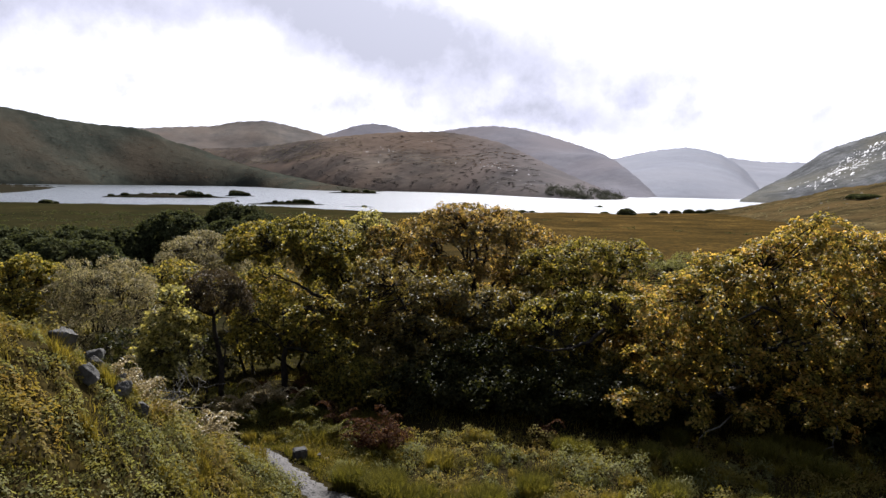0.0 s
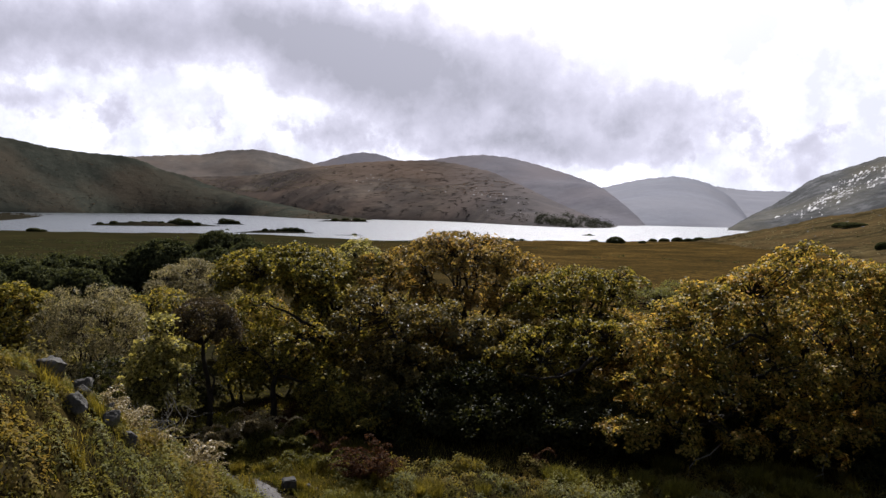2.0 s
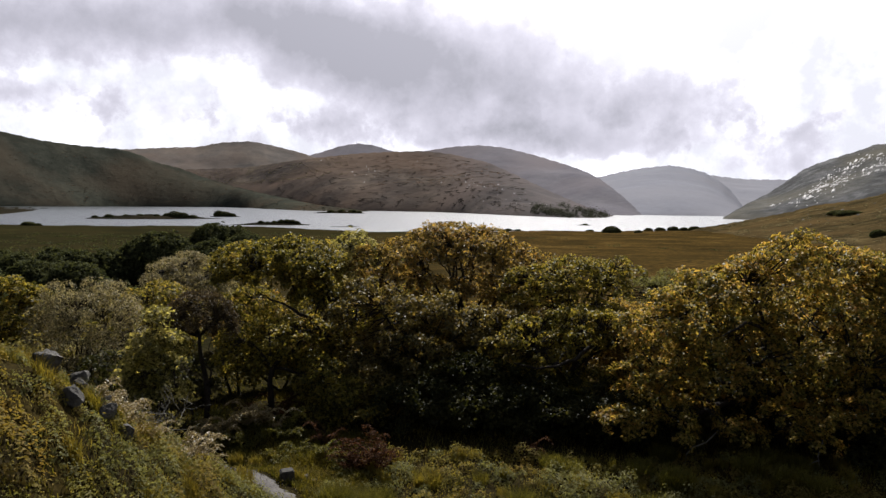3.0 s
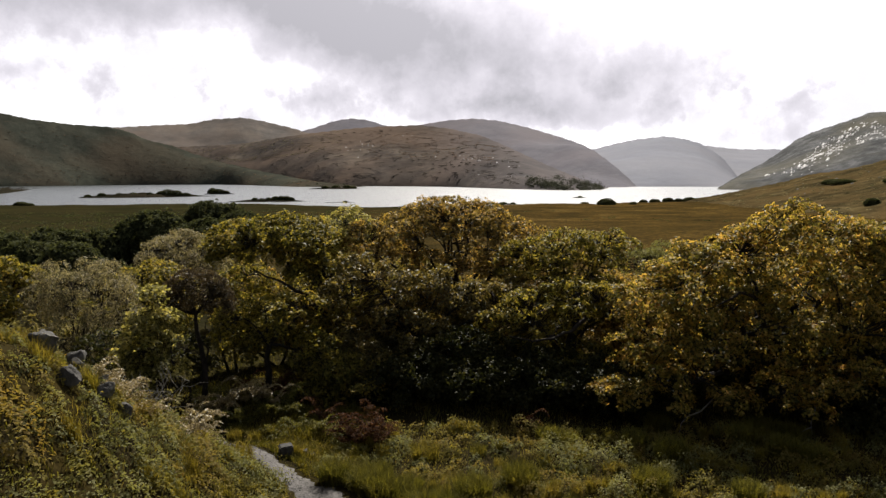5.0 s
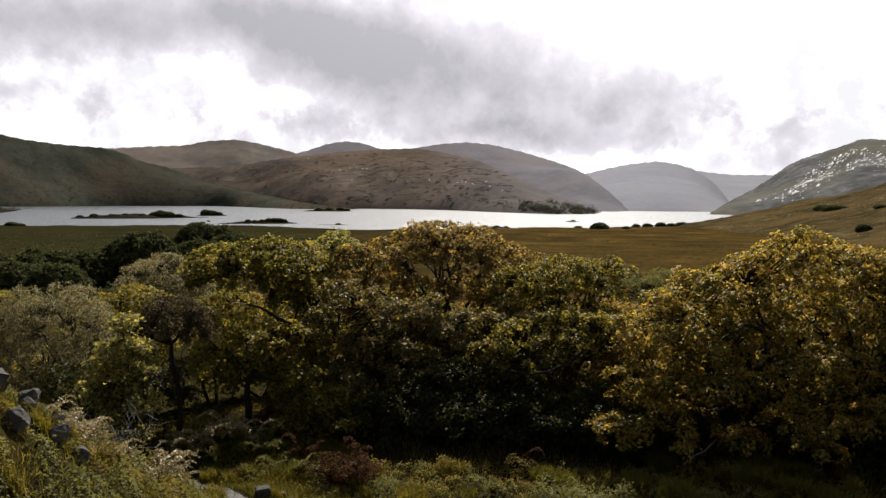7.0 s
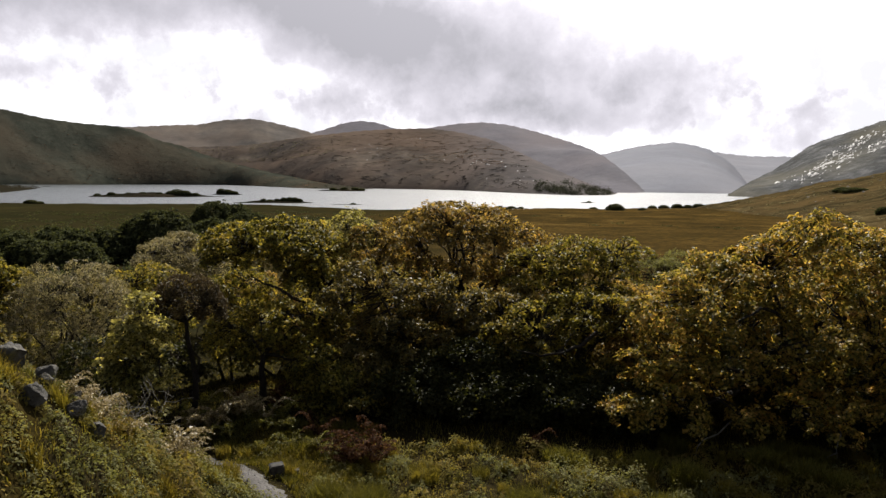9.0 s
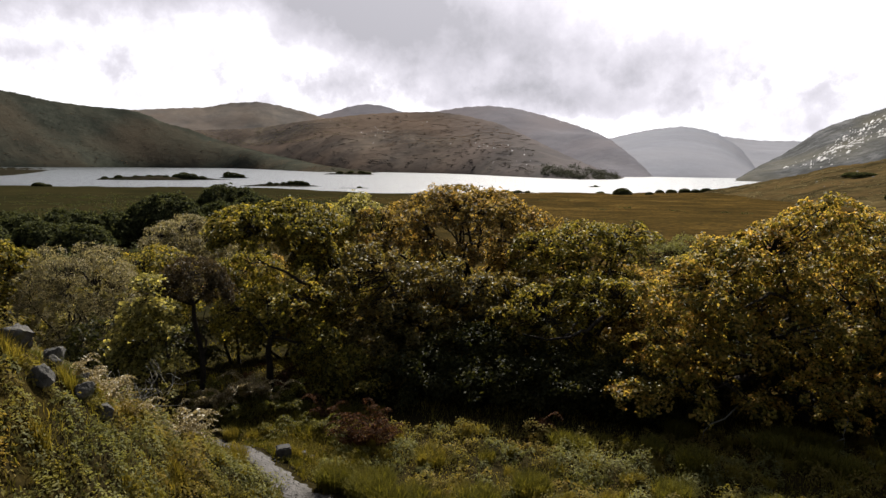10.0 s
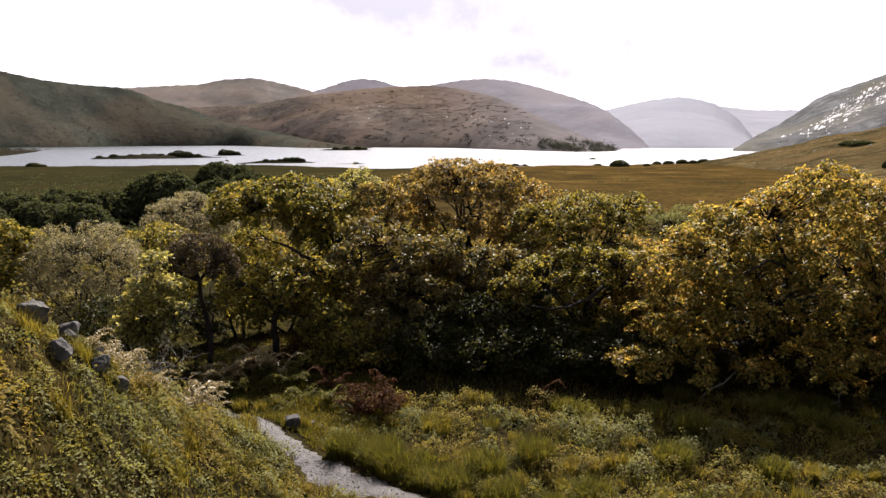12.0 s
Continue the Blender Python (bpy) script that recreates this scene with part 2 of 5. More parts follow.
def rock_build(n):
    pos = n.add("ShaderNodeTexCoord").outputs["Object"]
    a, b, c = n.noise(2.0, 8.0, pos), n.noise(14.0, 6.0, pos), n.noise(1.1, 3.0, pos)
    col = n.ramp(a, [(0.3, (0.038, 0.036, 0.033)), (0.5, (0.074, 0.070, 0.063)), (0.75, (0.150, 0.140, 0.124))])
    col = n.mix(n.ramp(b, [(0.55, (0, 0, 0)), (0.72, (0.6, 0.6, 0.6))]), col, rgb(0.07, 0.07, 0.065))
    col = n.mix(n.ramp(c, [(0.58, (0, 0, 0)), (0.68, (0.8, 0.8, 0.8))]), col, rgb(0.10, 0.10, 0.04))
    cracks = n.add("ShaderNodeTexVoronoi", {"Vector": n.mix(0.12, pos, n.add("ShaderNodeTexNoise", {"Vector": pos, "Scale": 3.0}).outputs["Color"]), "Scale": 3.2}, feature="DISTANCE_TO_EDGE").outputs["Distance"]
    crack = n.ramp(cracks, [(0.0, (0.72, 0.72, 0.72)), (0.03, (1, 1, 1))])
    col = n.mix(crack, rgb(0.02, 0.02, 0.018), col)
    relief = n.math("ADD", n.math("ADD", a, n.math("MULTIPLY", b, 0.5)), n.math("MULTIPLY", crack, 0.12))
    return principled(n, col, 0.85, relief, 1.0, 0.12, 0.15), None


ROCK = material("lichened_granite", rock_build)
# Base colour darkened to stand in for the block's shaded front.
DARK_ROCK = material("shaded_block_stone", lambda n: (principled(n, n.ramp(n.noise(5.0, 6.0, n.add("ShaderNodeTexCoord").outputs["Object"]), [(0.35, (0.02, 0.019, 0.017)), (0.7, (0.075, 0.07, 0.062))]), 0.8, spec=0.15), None))


def pale_rock_build(n):
    pos = n.add("ShaderNodeTexCoord").outputs["Object"]
    col = n.ramp(n.noise(0.15, 5.0, pos), [(0.35, (0.22, 0.22, 0.23)), (0.65, (0.42, 0.41, 0.40))])
    return principled(n, col, 0.6, spec=0.35), None


PALE_ROCK = material("wet_pale_rock", pale_rock_build)


def path_build(n):
    pos = n.add("ShaderNodeTexCoord").outputs["Object"]
    stones = n.add("ShaderNodeTexVoronoi", {"Vector": pos, "Scale": 22.0}).outputs
    a, b = n.noise(0.9, 5.0, pos), n.noise(9.0, 5.0, pos)
    col = n.ramp(stones["Color"], [(0.2, (0.052, 0.048, 0.046)), (0.8, (0.118, 0.109, 0.104))])
    col = n.mix(n.ramp(a, [(0.42, (0, 0, 0)), (0.62, (0.75, 0.75, 0.75))]), col, rgb(0.046, 0.041, 0.036))
    return principled(n, col, 0.85, n.math("ADD", stones["Distance"], b), 0.7, 0.02), None


GRAVEL = material("grey_gravel", path_build)


def ground_build(n):
    pos = n.add("ShaderNodeTexCoord").outputs["Object"]
    wide, mid, fine, tuft = n.noise(0.008, 5.0, pos), n.noise(0.03, 8.0, pos, 0.68), n.noise(0.5, 6.0, pos), n.noise(4.0, 5.0, pos)
    east = n.add("ShaderNodeMapRange", {0: n.add("ShaderNodeSeparateXYZ", {0: pos}).outputs[0], 1: -160.0, 2: 120.0}).outputs[0]
    gold = n.ramp(mid, [(0.30, (0.030, 0.020, 0.007)), (0.46, (0.058, 0.036, 0.010)), (0.60, (0.102, 0.062, 0.016)), (0.78, (0.185, 0.122, 0.040))])
    green = n.ramp(n.math("ADD", n.math("MULTIPLY", mid, 0.65), n.math("MULTIPLY", n.noise(0.011, 4.0, pos, 0.6), 0.35)), [(0.36, (0.008, 0.010, 0.004)), (0.46, (0.015, 0.016, 0.005)), (0.54, (0.026, 0.021, 0.008)), (0.62, (0.031, 0.033, 0.009)), (0.72, (0.062, 0.056, 0.018))])
    f = n.math("ADD", east, n.math("MULTIPLY", n.math("SUBTRACT", wide, 0.5), 1.6))
    col = n.mix(n.ramp(f, [(0.25, (0, 0, 0)), (0.75, (1, 1, 1))]), green, gold)
    col = n.mix(n.ramp(fine, [(0.35, (0.75, 0.75, 0.75)), (0.6, (0, 0, 0))]), col, rgb(0.018, 0.015, 0.008))
    col = n.mix(n.ramp(tuft, [(0.4, (0.4, 0.4, 0.4)), (0.62, (0, 0, 0))]), col, rgb(0.02, 0.017, 0.009))
    return principled(n, col, 0.95, n.math("ADD", fine, n.math("MULTIPLY", mid, 6.0)), 0.9, 0.5, 0.0), None


MOOR = material("moor_grass_and_peat", ground_build)


def hill_material(name, dark, mid, light, tint, scale, mottle=0.4, east=None):
    def build(n):
        pos = n.add("ShaderNodeTexCoord").outputs["Object"]
        squeezed = n.add("ShaderNodeMapping", {"Vector": pos, "Scale": (1.0, 1.0, 1.3)}).outputs[0]
        a, b, c = n.noise(0.004 * scale, 7.0, squeezed, 0.6), n.noise(0.03 * scale, 6.0, squeezed, 0.65), n.noise(0.0018 * scale, 4.0, pos)
        col = n.ramp(n.math("ADD", n.math("MULTIPLY", a, 0.65), n.math("MULTIPLY", b, 0.35)), [(0.34, dark), (0.5, mid), (0.66, light)])
        rough_ground = n.noise(0.011 * scale, 9.0, squeezed, 0.72)
        col = n.mix(n.ramp(rough_ground, [(0.44, (mottle, mottle, mottle)), (0.58, (0, 0, 0))]), col, rgb(*(v * 0.62 for v in dark)))
        col = n.mix(n.ramp(c, [(0.45, (0, 0, 0)), (0.62, (0.8, 0.8, 0.8))]), col, rgb(*tint))
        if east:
            # haze put into the colour: the hill pales towards the east
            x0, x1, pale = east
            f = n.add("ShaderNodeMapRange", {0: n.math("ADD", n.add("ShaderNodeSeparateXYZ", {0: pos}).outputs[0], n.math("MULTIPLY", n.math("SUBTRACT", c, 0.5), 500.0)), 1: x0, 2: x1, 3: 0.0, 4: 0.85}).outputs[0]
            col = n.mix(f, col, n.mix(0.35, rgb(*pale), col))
        return principled(n, col, 0.95, n.math("ADD", b, n.math("MULTIPLY", a, 3.0)), 0.28, 8.0, 0.0), None
    return material(name, build)


HILL_A = hill_material("dark_heath", (0.029, 0.032, 0.026), (0.046, 0.048, 0.038), (0.066, 0.064, 0.048), (0.058, 0.047, 0.034), 1.4, 0.45)
# Last argument: where the painted haze sets in eastwards, and its tone.
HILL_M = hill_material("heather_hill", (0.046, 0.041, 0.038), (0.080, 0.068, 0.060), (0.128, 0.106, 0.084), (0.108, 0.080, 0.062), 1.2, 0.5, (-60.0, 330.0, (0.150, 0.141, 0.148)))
HILL_B = hill_material("grassy_hill", (0.078, 0.074, 0.072), (0.112, 0.102, 0.094), (0.150, 0.131, 0.112), (0.135, 0.108, 0.090), 1.0, 0.35)
# Haze put into the base colours: bluish here, palest for the far ridges.
HILL_D = hill_material("hazy_blue_hill", (0.126, 0.122, 0.140), (0.150, 0.144, 0.160), (0.176, 0.166, 0.178), (0.162, 0.145, 0.152), 1.0, 0.2)
HILL_E = hill_material("hazy_far_hill", (0.190, 0.194, 0.222), (0.207, 0.212, 0.240), (0.226, 0.230, 0.254), (0.214, 0.214, 0.236), 1.0, 0.08)
HILL_G = hill_material("rocky_hill", (0.060, 0.062, 0.062), (0.108, 0.109, 0.110), (0.185, 0.186, 0.190), (0.105, 0.099, 0.080), 2.5, 0.6)
SHOULDER = hill_material("grassy_shoulder", (0.028, 0.023, 0.013), (0.066, 0.049, 0.021), (0.135, 0.104, 0.050), (0.080, 0.054, 0.023), 7.0, 0.7)
ISLAND = hill_material("island_heath", (0.010, 0.010, 0.007), (0.018, 0.017, 0.011), (0.032, 0.027, 0.016), (0.022, 0.018, 0.012), 8.0)


def water_build(n):
    pos = n.add("ShaderNodeTexCoord").outputs["Object"]
    ripples = n.math("ADD", n.noise(0.6, 4.0, pos), n.math("MULTIPLY", n.noise(0.03, 4.0, pos), 2.0))
    return n.add("ShaderNodeBsdfPrincipled", {"Base Color": rgb(0.02, 0.028, 0.032), "Roughness": 0.30, "IOR": 1.42, "Specular IOR Level": 0.6,
                 "Normal": n.add("ShaderNodeBump", {"Strength": 1.0, "Distance": 0.7, "Height": ripples}).outputs[0]}).outputs[0], None


WATER = material("lake_water", water_build)


# ---- mesh helpers ----
def mesh_of(name, verts, quads=None, tris=None, mat=None, smooth=False):
    """A mesh from arrays of corners and faces."""
    me = bpy.data.meshes.new(name)
    verts = np.asarray(verts, dtype=np.float32)
    sets = [np.asarray(f, dtype=np.int32) for f in (quads, tris) if f is not None and len(f)]
    loops = np.concatenate([f.ravel() for f in sets])
    sizes = np.concatenate([np.full(len(f), f.shape[1], dtype=np.int32) for f in sets])
    me.vertices.add(len(verts))
    me.vertices.foreach_set("co", verts.ravel())
    me.loops.add(len(loops))
    me.loops.foreach_set("vertex_index", loops)
    me.polygons.add(len(sizes))
    me.polygons.foreach_set("loop_start", np.concatenate([[0], np.cumsum(sizes)[:-1]]).astype(np.int32))
    if smooth:
        me.polygons.foreach_set("use_smooth", np.ones(len(sizes), dtype=bool))
    me.update(calc_edges=True)
    me.validate()
    if mat:
        me.materials.append(mat)
    return me


def part(name, me, parent, label=""):
    ob = new(name, me)
    ob.parent = parent
    if label:
        ob["label"] = label
    return ob


def step(a, b, x):
    t = np.clip((np.asarray(x, dtype=float) - a) / (b - a), 0.0, 1.0)
    return t * t * (3 - 2 * t)


WAVES = [(np.random.RandomState(5).randn(24, 2), np.random.RandomState(6).rand(24) * 6.28)]


def swell(x, y, size):
    """Smooth uneven relief, about -1 to 1, with humps of that size."""
    k, ph = WAVES[0]
    total = 0.0
    for i in range(24):
        total = total + np.sin((k[i, 0] * x + k[i, 1] * y) * 3.0 / size + ph[i])
    return total / 6.0


FALL_R = np.array([0.0, 26.0, 60.0, 120.0, 173.0, 222.0, 400.0, 850.0, 1000.0, 6000.0])
FALL_Z = np.array([-6.2, -6.4, -8.8, -12.0, -13.8, -15.2, -20.6, -29.0, -31.5, -33.0])

SHORE_AZ = np.array([-60.0, -31.0, -25.0, -15.0, -8.0, 0.0, 8.0, 13.0, 20.0, 60.0])
SHORE_R = np.array([1000.0, 930.0, 900.0, 840.0, 715.0, 715.0, 800.0, 815.0, 920.0, 1000.0])


def ground_z(x, y):
    """The height of the land: a shelf with the path, the bank, the viewpoint's knoll and the moor falling to the lake."""
    x, y = np.asarray(x, dtype=float), np.asarray(y, dtype=float)
    r = np.hypot(x, y)
    shore = np.interp(np.degrees(np.arctan2(x, y)), SHORE_AZ, SHORE_R)
    z = np.interp(r * (1 + (820.0 / shore - 1) * step(150, 500, r)), FALL_R, FALL_Z)
    knoll = 6.2 * (1 - step(0.6, 13.0, np.hypot(x, np.maximum(y, 0.0)) - 0.25 * np.maximum(-x, 0)))
    back = 6.2 * step(2.0, -8.0, y)
    bank = 5.2 * step(-3.0, -9.0, x) * (1 - step(12.0, 21.0, y))
    z = np.where(r < 60, z + np.maximum(np.maximum(knoll, bank), back), z)
    z = z + 0.10 * swell(x, y, 1.7) * step(3.0, 8.0, r) + 0.25 * swell(x, y, 9.0) * step(14, 40, r)
    # ferny hummock below the oaks, beyond the path's bend
    z = z + 0.75 * np.exp(-((x + 6.6) / 1.5) ** 2 - ((y - 22.7) / 1.0) ** 2)
    z = z + 0.55 * swell(x, y, 70.0) * step(60, 200, r) + 0.5 * swell(x, y, 220.0) * step(200, 500, r)
    return z


def gz(x, y):
    return float(ground_z(x, y))


# ---- land, water, hills ----
def ground():
    az = np.radians(np.concatenate([np.arange(-180, -48, 3.0), np.arange(-48, 48, 0.7), np.arange(48, 180, 3.0)]))
    rr = np.concatenate([[0.0], np.geomspace(0.8, 30, 110), np.geomspace(30.5, 1000, 120), np.geomspace(1010, 4900, 14)])
    R, A = np.meshgrid(rr, az, indexing="ij")
    X, Y = R * np.sin(A), R * np.cos(A)
    v = np.stack([X, Y, ground_z(X, Y)], -1).reshape(-1, 3)
    na = len(az)
    i, j = np.meshgrid(np.arange(len(rr) - 1), np.arange(na), indexing="ij")
    q = np.stack([i * na + j, (i + 1) * na + j, (i + 1) * na + (j + 1) % na, i * na + (j + 1) % na], -1).reshape(-1, 4)
    tagged(new("ground", mesh_of("ground", v, q[:, ::-1], mat=MOOR, smooth=True)), "tussocky gold and olive moorland falling to the lake", "ground", kind="structure")


def lake():
    az = np.radians(np.linspace(-60, 60, 61))
    rr = np.geomspace(640, 4800, 30)
    R, A = np.meshgrid(rr, az, indexing="ij")
    v = np.stack([R * np.sin(A), R * np.cos(A), np.full_like(R, LAKE_Z)], -1).reshape(-1, 3)
    i, j = np.meshgrid(np.arange(29), np.arange(60), indexing="ij")
    q = np.stack([i * 61 + j, i * 61 + j + 1, (i + 1) * 61 + j + 1, (i + 1) * 61 + j], -1).reshape(-1, 4)
    tagged(new("water", mesh_of("water", v, q[:, ::-1], mat=WATER)), "wide bright lake reflecting a pale cloudy sky", "lake", kind="structure")


def lerp_profile(points, az):
    p = np.array(points)
    return np.interp(az, p[:, 0], p[:, 1])


HILLS = {}


def hill(name, crest, foot, far, mat, label, relief, bulge=0.8, seed=0.0, base=-34.0):
    """A hill whose crest has that height (degrees) along its bearing, from its foot's distance to the crest's."""
    az = np.arange(crest[0][0], crest[-1][0] + 0.01, 0.16)
    el = lerp_profile(crest, az)
    # round the corners of the crest line
    ker = np.hanning(7) / np.hanning(7).sum()
    el = np.convolve(np.pad(el, 3, mode="edge"), ker, mode="valid")
    rough_edge = 0.02 * np.sin(az * 7.3 + seed) + 0.014 * np.sin(az * 17.1 + seed * 2)
    fr = lerp_profile(foot, az) if isinstance(foot, list) else np.full_like(az, float(foot))
    cr = lerp_profile(far, az) if isinstance(far, list) else np.full_like(az, float(far))
    wide = np.hanning(37) / np.hanning(37).sum()
    fr, cr = (np.convolve(np.pad(q, 18, mode="edge"), wide, mode="valid") for q in (fr, cr))
    s = np.concatenate([np.linspace(0, 1, 64), np.linspace(1.04, 1.5, 8)])
    S, A = np.meshgrid(s, np.radians(az), indexing="ij")
    fr, cr, el = fr[None, :], cr[None, :], np.radians(el)[None, :]
    R = fr + (cr - fr) * S
    top = EYE_Z + cr * np.tan(el)
    up = np.where(S <= 1, S ** bulge, 1 - np.maximum(S - 1, 0) ** 1.3 * 1.6)
    X, Y = R * np.sin(A), R * np.cos(A)
    lift = np.sin(np.clip(S, 0, 1) * np.pi) ** 0.8
    Z = base + (np.maximum(top, base + 0.5) - base) * up
    Z = Z + lift * relief * (swell(X + seed * 100, Y, 700.0) * 0.55 + swell(X, Y + seed * 70, 260.0) * 0.35 + swell(X + seed * 31, Y, 120.0) * 0.10)
    # nothing in front of the crest stands higher to the eye than the crest
    cap = EYE_Z + R * np.tan(el - 0.0012)
    Z = np.where(S < 1, np.minimum(Z, np.maximum(cap, base)), Z)
    Z = Z + R * np.radians(rough_edge)[None, :] * step(0.9, 1.0, S)
    v = np.stack([X, Y, Z], -1).reshape(-1, 3)
    m = len(az)
    i, j = np.meshgrid(np.arange(len(s) - 1), np.arange(m - 1), indexing="ij")
    q = np.stack([i * m + j, i * m + j + 1, (i + 1) * m + j + 1, (i + 1) * m + j], -1).reshape(-1, 4)
    ob = tagged(new(name, mesh_of(name, v, q[:, ::-1], mat=mat, smooth=True)), label, "hill", kind="structure")
    HILLS[name] = (az, s, v.reshape(len(s), m, 3))
    return ob


def on_hill(name, bearing, share):
    az, s, v = HILLS[name]
    j = int(np.clip(np.searchsorted(az, bearing), 0, len(az) - 1))
    i = int(np.clip(np.searchsorted(s, share), 0, len(s) - 1))
    return v[i, j]


ground()
lake()
hill("hill_1", [(-38.14, 5.14), (-35.29, 4.9), (-31.58, 4.37), (-29.61, 3.96), (-27.19, 3.7), (-24.65, 3.58), (-23.35, 3.25), (-22.23, 2.7), (-20.48, 2.31), (-19.1, 1.74), (-16.88, 1.08), (-13.95, 0.39), (-10.06, -0.3), (-6.06, -0.75)],
     [(-38, 2700), (-28.5, 2850), (-24, 3050), (-17, 3050), (-12.5, 2250), (-8.5, 1950), (-6, 2200)], [(-38, 3050), (-24, 3350), (-18, 3350), (-12, 2750), (-6, 2300)], HILL_A, "dark heath-covered hill above the far shore", 26.0, 0.85, 0.3)
hill("hill_10", [(-42, -0.66), (-36, -0.66), (-31, -0.70), (-28.4, -0.78)], [(-42, 1000), (-36, 1060), (-33, 1220), (-31.6, 1400), (-30.3, 1720), (-28.4, 2150)], 2300, ISLAND, "low dark heath along the end of the lake", 1.0, 0.35, 9.1, -31.0)
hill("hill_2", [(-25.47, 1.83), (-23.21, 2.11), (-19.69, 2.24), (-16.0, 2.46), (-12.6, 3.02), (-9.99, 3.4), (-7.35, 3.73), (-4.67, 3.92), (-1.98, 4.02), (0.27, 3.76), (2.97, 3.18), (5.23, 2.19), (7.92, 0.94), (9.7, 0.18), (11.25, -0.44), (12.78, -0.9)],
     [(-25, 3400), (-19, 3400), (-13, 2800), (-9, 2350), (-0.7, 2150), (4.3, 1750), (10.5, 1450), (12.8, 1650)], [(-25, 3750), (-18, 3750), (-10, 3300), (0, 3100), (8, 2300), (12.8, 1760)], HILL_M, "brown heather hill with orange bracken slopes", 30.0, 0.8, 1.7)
hill("hill_3", [(-26.49, 3.4), (-24.28, 3.55), (-21.6, 3.78), (-19.23, 3.92), (-17.6, 4.3), (-15.44, 4.47), (-13.85, 4.21), (-11.72, 3.72), (-10.0, 3.18), (-6.47, 2.54)], 3700, 4500, HILL_B, "rounded grassy hill behind the near ones", 25.0, 0.8, 2.9)
hill("hill_4", [(-12.6, 3.1), (-10.2, 3.74), (-8.66, 4.28), (-7.34, 4.52), (-6.01, 4.4), (-4.45, 3.92), (-1.98, 3.36)], 3750, 4600, HILL_D, "small rounded hilltop, bluish with haze", 20.0, 0.8, 3.3)
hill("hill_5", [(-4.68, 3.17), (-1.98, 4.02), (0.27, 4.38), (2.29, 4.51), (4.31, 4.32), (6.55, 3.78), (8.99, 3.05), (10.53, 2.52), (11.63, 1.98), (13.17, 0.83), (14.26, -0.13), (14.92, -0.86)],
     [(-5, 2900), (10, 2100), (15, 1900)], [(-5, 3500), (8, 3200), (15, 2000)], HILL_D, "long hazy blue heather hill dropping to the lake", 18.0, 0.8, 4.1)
hill("hill_6", [(8.8, 1.42), (11.63, 2.07), (13.34, 2.49), (14.82, 2.77), (16.9, 2.96), (18.14, 2.77), (19.36, 2.41), (20.59, 1.64), (21.81, 0.46), (22.63, -0.6)], 2080, 3600, HILL_E, "far hill closing the valley, pale blue-grey with haze", 12.0, 0.75, 5.2)
hill("hill_7", [(16.1, 1.94), (18.96, 2.34), (20.57, 2.1), (22.14, 1.91), (24.43, 1.88), (26.64, 1.81)], 3000, 4300, HILL_E, "far ridge beyond the valley, pale with haze", 20.0, 0.8, 6.0)
hill("hill_8", [(20.49, -1.06), (22.22, 0.08), (23.72, 0.91), (24.81, 1.71), (25.88, 2.58), (26.94, 3.07), (28.33, 3.54), (29.34, 3.86), (30.24, 4.24), (30.83, 4.25), (32.63, 4.06), (35.69, 4.17), (38.56, 3.74)],
     [(20, 1700), (39, 1300)], [(20, 1800), (25, 2200), (39, 2200)], HILL_G, "steep grey rocky hillside with wet pale slabs", 22.0, 0.9, 7.7)
hill("hill_9", [(15.5, -2.7), (17.46, -2.2), (19.2, -1.75), (20.7, -1.42), (22.26, -1.09), (25.28, -0.41), (26.72, 0.08), (28.84, 0.36), (30.52, 0.78), (31.76, 1.22), (34.02, 1.68), (37.28, 2.04), (42, 2.3)],
     [(15, 620), (25, 330), (42, 260)], [(15, 820), (25, 900), (42, 800)], SHOULDER, "grassy moorland shoulder rising from the shore", 5.0, 1.0, 8.4, -31.0)


# ---- plants: helpers ----
def leaf_mesh(name, centers, sizes, rng, mat, up=0.35, slim=0.5, fold=0.25, facing=None, loose=0.6):
    """Many single leaves: pointed ovals, folded along the rib, one at each centre; facing: the way their upper sides turn."""
    c = np.asarray(centers, dtype=float)
    k = len(c)
    sizes = np.broadcast_to(np.asarray(sizes, dtype=float), (k,)) * (0.7 + 0.6 * rng.rand(k))
    nrm = rng.randn(k, 3)
    if facing is None:
        nrm[:, 2] = np.abs(nrm[:, 2]) * 0.6 + up
    else:
        nrm = nrm * loose + facing
    nrm /= np.linalg.norm(nrm, axis=1, keepdims=True)
    a = np.cross(nrm, rng.randn(k, 3))
    a /= np.linalg.norm(a, axis=1, keepdims=True)
    b = np.cross(nrm, a)
    h = sizes[:, None]
    v = np.empty((k, 4, 3))
    v[:, 0] = c - a * h * 0.5
    v[:, 1] = c + b * h * slim * 0.5 + nrm * h * fold * 0.5 + a * h * 0.08
    v[:, 2] = c + a * h * 0.5 - nrm * h * 0.1
    v[:, 3] = c - b * h * slim * 0.5 + nrm * h * fold * 0.5 + a * h * 0.08
    return mesh_of(name, v.reshape(-1, 3), quads=np.arange(k * 4).reshape(-1, 4), mat=mat)


